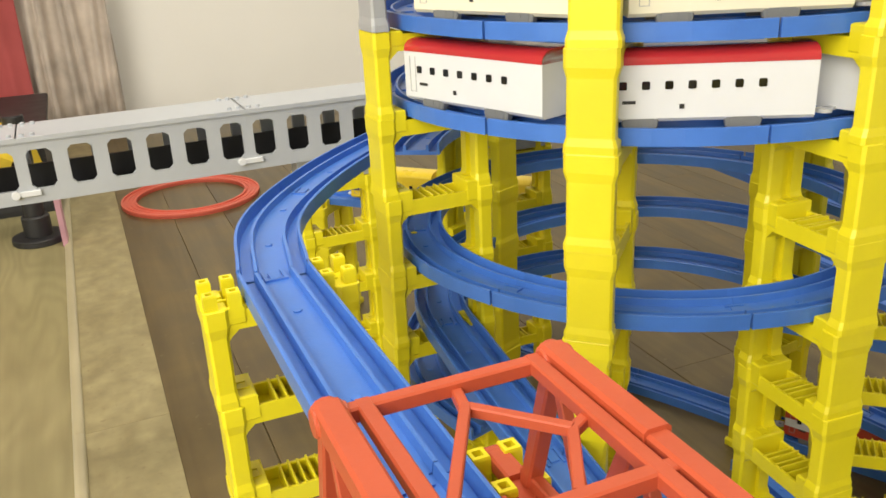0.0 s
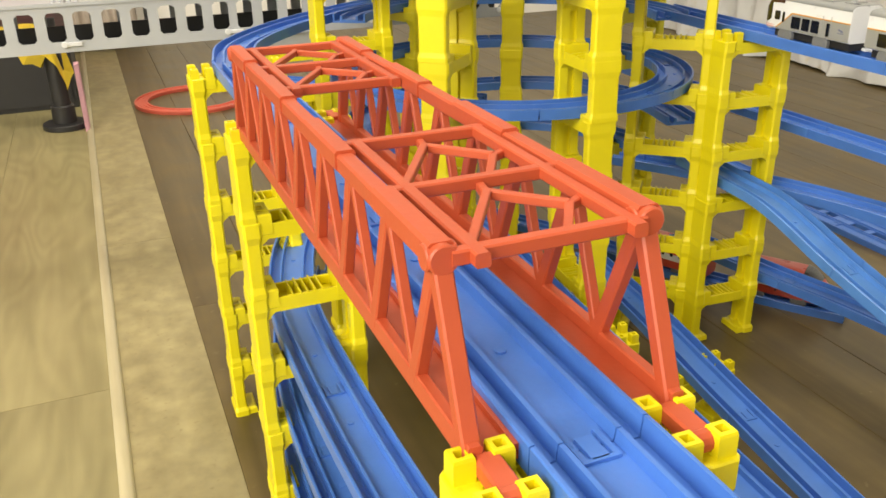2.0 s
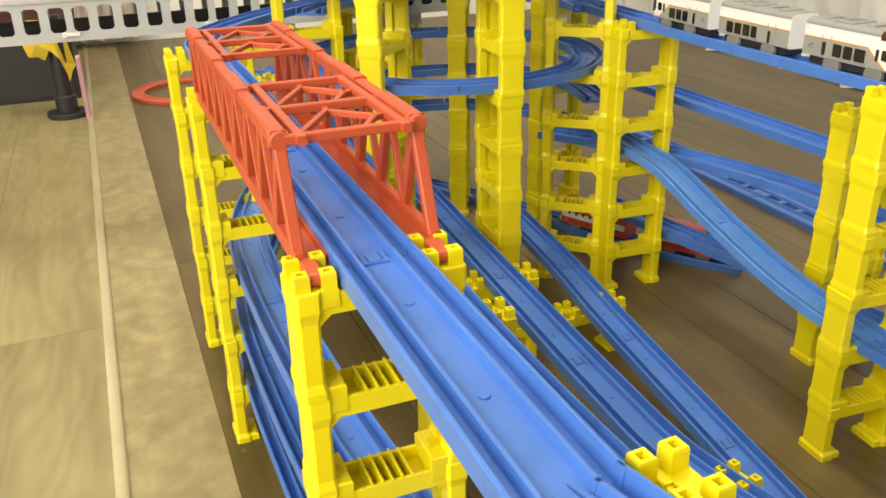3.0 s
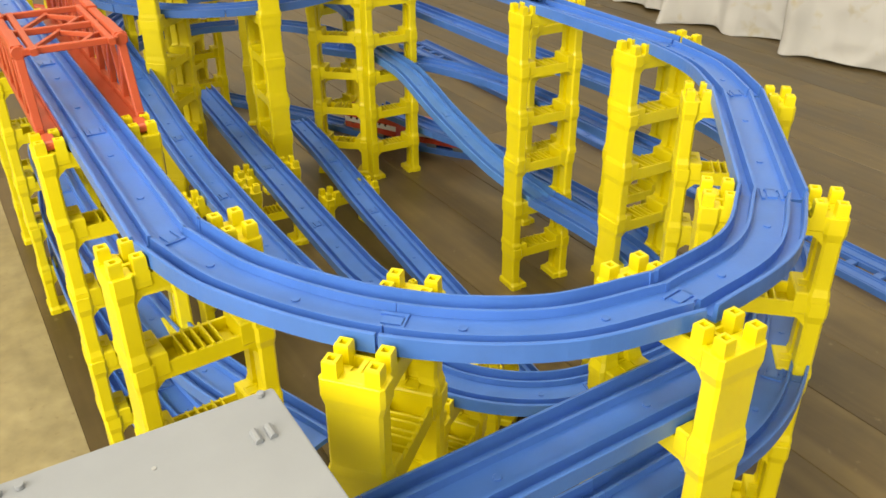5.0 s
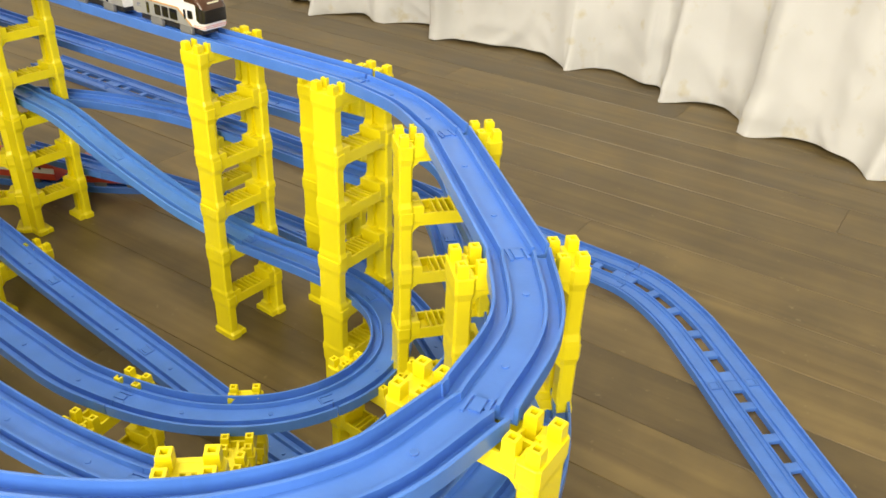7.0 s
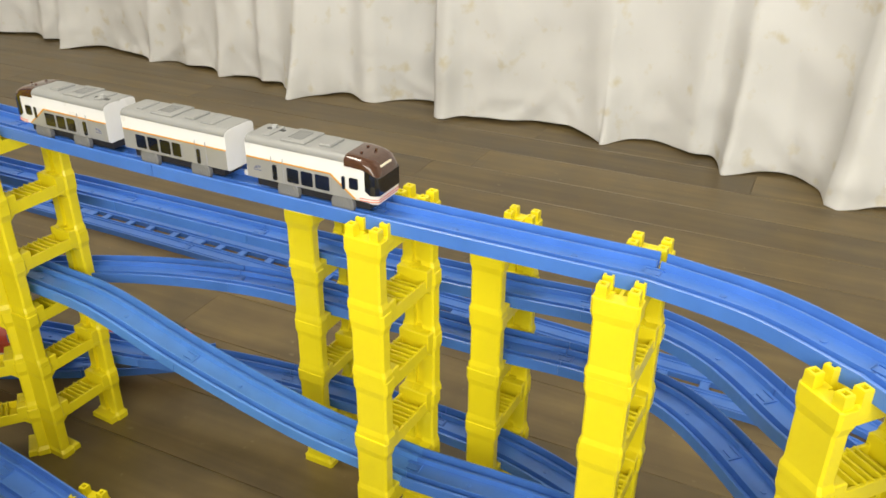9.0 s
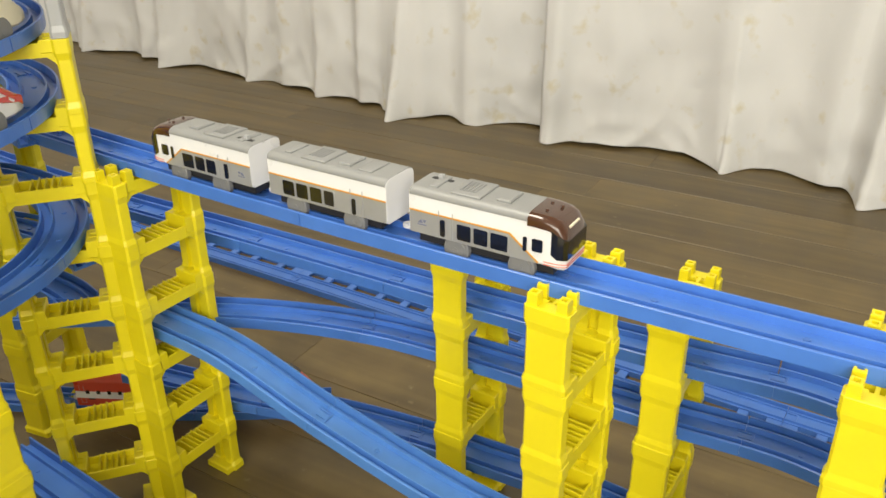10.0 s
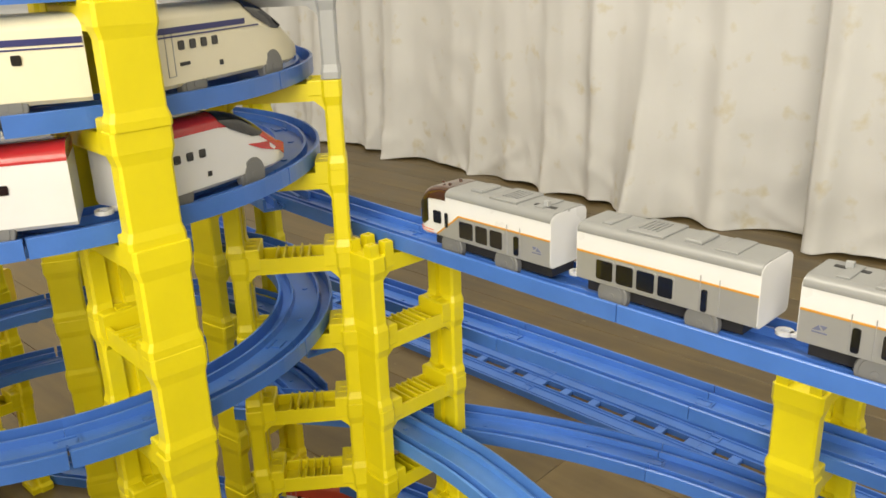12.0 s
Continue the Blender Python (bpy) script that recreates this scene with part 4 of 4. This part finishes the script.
def bullet_car(front, L, body, stripe_m, label, group, stripe_z=(0.036, 0.041), nose_len=0.06, top_m=None, wheel_m=None):
    e = new("train_car")
    zb, zt = 0.0095, 0.0475
    b = bmesh.new()
    if front:
        st = [(0, CW, zt, 0.011, 0), (L - nose_len, CW, zt, 0.011, 0), (L - nose_len * 0.75, CW * 0.98, zt - 0.002, 0.012, 0), (L - nose_len * 0.5, CW * 0.93, zt - 0.009, 0.012, 0), (L - nose_len * 0.25, CW * 0.84, zt - 0.0185, 0.011, 0), (L - nose_len * 0.08, CW * 0.68, zt - 0.0255, 0.008, 0.001), (L, CW * 0.42, zt - 0.0310, 0.004, 0.003)]
    else:
        st = [(0, CW, zt, 0.011, 0), (L, CW, zt, 0.011, 0)]
    car_loft(b, st, zb)
    part("body", b, body, e, smooth=35)
    if top_m:
        b = bmesh.new()
        loops = []
        for x, w, t, cr, dz in (st[:-1] if front else st):
            lim = t - 0.0075
            loops.append([(x + (0.0006 if x == 0 else 0), yy, max(z, lim)) for yy, z in section(w + 0.0007, zb, t + 0.0004, cr)])
        loft(b, loops)
        part("roof", b, top_m, e, "red roof and nose top", smooth=35)
    for s in (-1, 1):
        if stripe_m:
            b = bmesh.new()
            xe = L - nose_len if front else L - 0.0005
            panel(b, [(0.0005, stripe_z[0]), (xe, stripe_z[0]), (xe, stripe_z[1]), (0.0005, stripe_z[1])], CW / 2 - 0.001 if stripe_z[1] > 0.0385 else CW / 2, s, 0.0013 if stripe_z[1] > 0.0385 else 0.0005)
            part("stripe", b, stripe_m, e)
        n = 4 if front else 7
        for i in range(n):
            x0 = 0.014 + i * 0.0085 if front else 0.012 + i * 0.012
            if x0 + 0.005 < (L - nose_len + 0.004 if front else L - 0.006):
                b = bmesh.new()
                panel(b, rrect(x0, x0 + 0.0042, 0.0270, 0.0314, 0.0008), CW / 2, s, 0.0006)
                part("window", b, BLACK, e)
        b = bmesh.new()
        panel(b, [(0.014, 0.0195), (0.021, 0.0195), (0.021, 0.0212), (0.014, 0.0212)], CW / 2, s, 0.0005)
        part("side_vent", b, DARK, e)
        b = bmesh.new()
        panel(b, [(0.044, 0.0165), (0.0465, 0.0165), (0.0465, 0.019), (0.044, 0.019)], CW / 2, s, 0.0005)
        part("side_vent", b, DARK, e)
    if front:
        def along(f):
            """Width, roof height and crown of the nose at the share f of its length before the tip."""
            x = L - nose_len * f
            for a, c in zip(st, st[1:]):
                if a[0] <= x <= c[0]:
                    k = (x - a[0]) / (c[0] - a[0])
                    return x, *(a[n] + (c[n] - a[n]) * k for n in (1, 2, 3))
        b = bmesh.new()
        loops = []
        for f, deep in ((0.98, 0.0045), (0.86, 0.0085), (0.72, 0.0105), (0.58, 0.0100), (0.47, 0.0075), (0.42, 0.0040)):
            x, w, t, cr = along(f)
            loops.append([(x, yy, max(z, t - deep)) for yy, z in section(w + 0.0013, zb, t + 0.0008, cr)])
        loft(b, loops)
        part("cab_window", b, BLACK, e, "black cab windscreen", smooth=35)
        if top_m:
            # red flash that sweeps back along the side of the nose
            for s in (-1, 1):
                b = bmesh.new()
                up, dn = [], []
                for f, hi, lo in ((0.62, 0.0150, 0.0156), (0.45, 0.0110, 0.0145), (0.30, 0.0060, 0.0112), (0.16, 0.0020, 0.0075), (0.08, 0.0010, 0.0052)):
                    x, w, t, cr = along(f)
                    up.append((x, s * (w / 2 + 0.0006), t - hi))
                    dn.append((x, s * (w / 2 + 0.0006), t - lo))
                ring_pts = up + dn[::-1]
                loft(b, [ring_pts, [(x, y - s * 0.003, z) for x, y, z in ring_pts]])
                part("red_flash", b, top_m, e)
    for s in (-1, 1):
        # door recess and its handle line
        b = bmesh.new()
        for xa in (0.0052, 0.0102):
            panel(b, [(xa, 0.0150), (xa + 0.0003, 0.0150), (xa + 0.0003, 0.0370), (xa, 0.0370)], CW / 2 - 0.0002, s, 0.0005)
        panel(b, [(0.0052, 0.0150), (0.0105, 0.0150), (0.0105, 0.0153), (0.0052, 0.0153)], CW / 2 - 0.0002, s, 0.0005)
        part("door_seam", b, MID_GREY, e)
        if stripe_m and body is CREAM:
            b = bmesh.new()
            xe = L - nose_len * 0.8 if front else L - 0.0005
            panel(b, [(0.0005, 0.0332), (xe, 0.0332), (xe, 0.0339), (0.0005, 0.0339)], CW / 2, s, 0.0005)
            part("thin_stripe", b, stripe_m, e)
    wheels(e, (0.024, L - 0.036), wheel_m)
    coupler(e, 0.0, -0.009)
    return tagged(e, label, "toy train car", group)


CLEAR_GREY = mat("pale_grey_wheel", (0.42, 0.42, 0.42), 0.4, vary=0.05)


def on_ring(e, angle, z, L):
    """Sets a car on the spiral's ring, its middle at the angle, running anticlockwise."""
    a = radians(angle)
    d = Vector((-math.sin(a), math.cos(a), 0))
    c = Vector((CX + RC * math.cos(a), CY + RC * math.sin(a), z + 0.0027)) - Vector((math.cos(a), math.sin(a), 0)) * 0.005
    e.matrix_world = Matrix.Translation(c - d * L / 2) @ pose(0, 0, 0, 0, 0, angle + 90)


for k, a in enumerate((-77, -118.5, -160)):
    on_ring(bullet_car(k == 0, 0.114, WHITE, None, "white toy bullet train %s with red roof and black windows" % ("nose car" if k == 0 else "middle car"), "red and white bullet train", top_m=CRIMSON), a, Z(7), 0.114)
for k, (a, ln) in enumerate(((-70, 0.128), (-114, 0.114), (-155, 0.114))):
    on_ring(bullet_car(k == 0, ln, CREAM, NAVY, "cream toy bullet train %s with navy stripe" % ("nose car" if k == 0 else "middle car"), "cream bullet train", (0.0350, 0.0378)), a, Z(8), ln)
YCAR = mat("yellow_train_paint", (0.85, 0.62, 0.03), 0.3, vary=0.04)
track([(0.165, 1.232, Z(3)), (0.26, 1.13, Z(3)), (0.415, 0.965, Z(3))], 0.19, curve=False)
for k in range(2):
    e = bullet_car(False, 0.114, YCAR, NAVY, "yellow toy train car with blue stripe on a rear track", "yellow train", (0.020, 0.0235))
    e.matrix_world = pose(0.225 + k * 0.087, 1.167 - k * 0.092, Z(3) + 0.0027, 0, 0, -46.5)
pier(0.34, 1.045, 44, 3, LOW % 3)
pier(0.195, 1.20, 44, 3, LOW % 3)
REDCAR = mat("red_train_paint", (0.50, 0.055, 0.03), 0.3, vary=0.05, coat=0.3)
track([(0.36, 0.98, 0), (0.46, 0.80, 0), (0.53, 0.64, 0), (0.59, 0.53, 0), (0.645, 0.45, 0)], 0.16)
for k, (x, y, hd) in enumerate(((0.578, 0.555, -56), (0.51, 0.685, -64))):
    e = bullet_car(k == 0, 0.108, REDCAR, WHITE, "red toy train car with white band on the floor track", "red train", (0.0215, 0.030), nose_len=0.035)
    e.matrix_world = pose(x, y, 0.0027, 0, 0, hd)


# ---- grey viaduct, grey deck, ring and stand at the back ----
def viaduct_unit(x0, L, wdt, z0, z1, nwin):
    e = new("viaduct_unit")
    t = 0.004
    for y in (0.0, wdt - t):
        b = bmesh.new()
        pitch = L / nwin
        zl, zu = z0 + 0.012, z1 - 0.007
        box(b, 0.0006, L - 0.0006, y, y + t, z0, zl)
        box(b, 0.0006, L - 0.0006, y, y + t, zu, z1)
        for i in range(nwin + 1):
            xa = max(0.0006, i * pitch - pitch * 0.19)
            xb = min(L - 0.0006, i * pitch + pitch * 0.19)
            box(b, xa, xb, y, y + t, zl, zu)
            for sx, xx in ((-1, xa), (1, xb)):
                if 0.001 < xx < L - 0.001:
                    for zz, sz in ((zl, 1), (zu, -1)):
                        k = 0.0035
                        vs = [[b.verts.new((px, yy, pz)) for px, pz in ((xx, zz), (xx + sx * k, zz), (xx, zz + sz * k))] for yy in (y, y + t)]
                        b.faces.new(vs[0])
                        b.faces.new(vs[1][::-1])
                        for q in range(3):
                            b.faces.new((vs[0][q], vs[0][(q + 1) % 3], vs[1][(q + 1) % 3], vs[1][q]))
        part("arcade_wall", b, PALE_GREY, e)
    b = bmesh.new()
    box(b, 0.0006, L - 0.0006, -0.002, wdt + 0.002, z1, z1 + 0.004)
    part("roof_slab", b, PALE_GREY, e)
    # dark deck, and a dark plate added behind the openings for the shade inside
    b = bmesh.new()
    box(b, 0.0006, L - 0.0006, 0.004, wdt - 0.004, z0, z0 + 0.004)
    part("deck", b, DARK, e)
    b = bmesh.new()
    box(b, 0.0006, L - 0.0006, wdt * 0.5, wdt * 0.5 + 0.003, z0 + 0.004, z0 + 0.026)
    part("inner_shade_plate", b, DARK, e)
    for xx in (0.006, 0.014, L - 0.014, L - 0.006):
        for yy in (0.006, wdt - 0.006):
            b = bmesh.new()
            cyl(b, (xx, yy, z1 + 0.005), (0, 0, 1), 0.002, 0.0025, 10)
            part("stud", b, PALE_GREY, e)
    for y, d in ((0.0, -1), (wdt, 1)):
        b = bmesh.new()
        beam(b, (L - 0.012, y + d * 0.0015, z0 + 0.009), (L + 0.009, y + d * 0.0015, z0 + 0.009), 0.003, 0.0045)
        cyl(b, (L - 0.010, y + d * 0.002, z0 + 0.009), (0, 1, 0), 0.0036, 0.004, 14)
        part("joint_clip", b, WHITE, e, "small white joint clip")
    return tagged(e, "light grey plastic elevated station section with window openings", "toy viaduct", "grey viaduct sections")


for k in range(-1, 4):
    u = viaduct_unit(0, 0.19, 0.062, 0.0, 0.052, 6)
    u.matrix_world = pose(-0.327 + k * 0.1875, 0.903 + k * 0.003, 0.299, 0, 0, 1.0)
for x in (-0.47, 0.13, 0.33):
    pier(x, 0.928, 0, 5, "yellow plastic pier under the grey viaduct")
    sh = bmesh.new()
    box(sh, -0.038, 0.038, -0.012, 0.012, 0.0, 0.0225)
    tagged(part("spacer_block", sh, GREY), "light grey spacer block between pier and viaduct", "spacer").location = (x, 0.928, 5 * P + 0.0008)

deck = new("station_deck")
for nm, dims in (("platform", (-0.33, -0.006, -0.425, -0.331, 0.3265, 0.332)), ("skirt", (-0.33, -0.006, -0.335, -0.331, 0.304, 0.3263)), ("skirt", (-0.010, -0.006, -0.421, -0.335, 0.304, 0.3263)), ("skirt", (-0.33, -0.006, -0.425, -0.421, 0.304, 0.3263))):
    b = bmesh.new()
    box(b, *dims)
    bmesh.ops.bevel(b, geom=b.edges[:], offset=0.0007, segments=2, affect="EDGES")
    part(nm, b, DECK_GREY, deck)
tagged(deck, "flat light grey plastic station deck with small moulded studs", "toy station")
for x, y in ((-0.012, -0.334), (-0.022, -0.356), (-0.0165, -0.356), (-0.099, -0.337), (-0.106, -0.337), (-0.022, -0.40), (-0.0165, -0.40), (-0.19, -0.337)):
    b = bmesh.new()
    cyl(b, (x, y, 0.3325), (0, 1, 0) if y < -0.35 else (0, 0, 1), 0.0016, 0.007 if y < -0.35 else 0.0026, 10)
    part("stud", b, DECK_GREY, deck)
b = bmesh.new()
cyl(b, (-0.058, -0.352, 0.332), (0, 0, 1), 0.0009, 0.0008, 10)
part("stud", b, MID_GREY, deck)
pier(-0.17, -0.378, 90, 5, "yellow plastic pier under the grey station deck")
sh = bmesh.new()
box(sh, -0.012, 0.012, -0.04, 0.04, 0.0, 0.027)
tagged(part("spacer_block", sh, GREY), "light grey spacer block under the station deck", "spacer").location = (-0.17, -0.378, 5 * P + 0.0008)

b = bmesh.new()
for r0, r1, h in ((0.108, 0.112, 0.0085), (0.117, 0.121, 0.0068), (0.125, 0.129, 0.0068), (0.134, 0.138, 0.0085)):
    loops = []
    for i in range(65):
        a = 2 * math.pi * i / 64
        loops.append([(math.cos(a) * r, math.sin(a) * r, z) for r, z in ((r0, 0.0), (r1, 0.0), (r1, h), (r0, h))])
    loft(b, loops, caps=False)
loops = []
for i in range(65):
    a = 2 * math.pi * i / 64
    loops.append([(math.cos(a) * r, math.sin(a) * r, z) for r, z in ((0.108, 0.0005), (0.138, 0.0005), (0.138, 0.005), (0.108, 0.005))])
loft(b, loops, caps=False)
rg = part("ring_track", b, RING_RED, None, smooth=40)
rg.location = (0.086, 1.885, 0.0)
tagged(rg, "salmon-red plastic circular toy track lying on the floor", "toy track")

e = new("floor_stand")
b = bmesh.new()
cyl(b, (0, 0, 0.006), (0, 0, 1), 0.046, 0.012, 28)
cyl(b, (0, 0, 0.03), (0, 0, 1), 0.024, 0.04, 20)
part("base", b, DARK, e, "black round base", smooth=40)
b = bmesh.new()
cyl(b, (0, 0, 0.13), (0, 0, 1), 0.018, 0.2, 14)
part("pole", b, DARK, e, smooth=40)
b = bmesh.new()
rc = random.Random(5)
n = 24
tops, bots = [], []
for i in range(n):
    a = 2 * math.pi * i / n
    r = 0.062 + 0.012 * math.sin(5 * a)
    tops.append((-0.045 + r * 0.85 * math.cos(a), r * 0.6 * math.sin(a), 0.215))
    bots.append((-0.025 + r * 0.85 * math.cos(a), r * 0.6 * math.sin(a), 0.12 + 0.055 * rc.random() - 0.05 * math.cos(a)))
mids = [tuple((p + q) / 2 for p, q in zip(u, v)) for u, v in zip(tops, bots)]
loft(b, [bots, mids, tops])
part("yellow_cover", b, YELLOW_CLOTH, e, "yellow cloth with a ragged hem", smooth=60)
e.location = (-0.20, 1.76, 0)
tagged(e, "black round floor stand draped with a ragged yellow cloth", "stand")
cab = new("storage_cabinet")
for nm, dims in (("body", (-1.1, -0.17, 1.94, 2.4, 0.0, 0.15)), ("top_board", (-1.11, -0.16, 1.925, 2.41, 0.1504, 0.165)), ("front_panel", (-0.63, -0.18, 1.934, 1.9396, 0.01, 0.145)), ("front_panel", (-1.09, -0.64, 1.934, 1.9396, 0.01, 0.145))):
    b = bmesh.new()
    box(b, *dims)
    bmesh.ops.bevel(b, geom=b.edges[:], offset=0.002, segments=2, affect="EDGES")
    part(nm, b, DARK, cab)
tagged(cab, "low dark storage cabinet near the back wall", "cabinet")
b = bmesh.new()
loft(b, [[(-0.158 + x, 1.72 + y, z) for x, y in ((-0.004, -0.02), (0.004, -0.015), (0.006, 0.02), (-0.004, 0.02))] for z in (0.0, 0.05, 0.10, 0.14)])
tagged(part("folded_cloth", b, PINK), "pink folded cloth standing beside the black stand", "cloth")


# ---- floor boards ----
rnd = random.Random(11)
BW = 0.092
meshes = {}
x = -0.058
while x < FX1 - BW:
    y = FY0 - rnd.uniform(0.0, 0.9)
    while y < FY1 - 0.01:
        l = rnd.choice((0.9, 1.2, 1.5, 1.8))
        if y < FY0:
            l, y = max(0.25, y + l - FY0), FY0
        l = min(l, FY1 - y)
        key = ("brown", l)
        if key not in meshes:
            meshes[key] = board_mesh(BW - 0.0005, l - 0.0005, "floor_board", FLOOR_WOOD, 0.0007)
        y0, y1 = y, y + l
        if l > 0.01:
            o = part("floor_board", meshes[key], None, floor)
            o.location = (x + BW / 2, (y0 + y1) / 2, 0.0)
        y += l
    x += BW
sb = bmesh.new()
prof = [(-0.0478, -0.011), (0.0492, -0.011), (0.0492, -0.0004), (0.0489, 0.0), (-0.0472, 0.0), (-0.0478, -0.0006)]
loft(sb, [[(px, py, pz) for px, pz in prof] for py in (-0.8581, 0.8581)])
STRIP = mesh_of("edge_board", sb, PALE_WOOD)
for k in range(3):
    o = part("edge_board", STRIP, None, floor)
    o.location = (-0.1068, FY0 + 0.8584 + k * 1.7167, 0.0003)
eb = bmesh.new()
prof = [(-0.0066, -0.0008), (0.0066, -0.0008), (0.0060, 0.0010), (0.0036, 0.0024), (0.0, 0.0030), (-0.0036, 0.0024), (-0.0060, 0.0010)]
loft(eb, [[(px, py, pz) for px, pz in prof] for py in (-0.8581, 0.8581)])
BEADS = mesh_of("edge_bead", eb, BEAD, 60)
for k in range(3):
    o = part("edge_bead", BEADS, None, floor, "pale rounded edge bead")
    o.location = (-0.1535, FY0 + 0.8584 + k * 1.7167, 0.001)
x = -0.1545
while x > FX0 + 0.1:
    y = FY0 - rnd.uniform(0.0, 0.9)
    while y < FY1 - 0.01:
        l = rnd.choice((0.9, 1.2, 1.5))
        if y < FY0:
            l, y = max(0.25, y + l - FY0), FY0
        l = min(l, FY1 - y)
        key = ("oak", l)
        if key not in meshes:
            meshes[key] = board_mesh(0.1498, l - 0.0006, "oak_board", OAK, 0.0006)
        if l > 0.01:
            o = part("oak_board", meshes[key], None, floor)
            o.location = (x - 0.075, y + l / 2, 0.0)
        y += l
    x -= 0.15
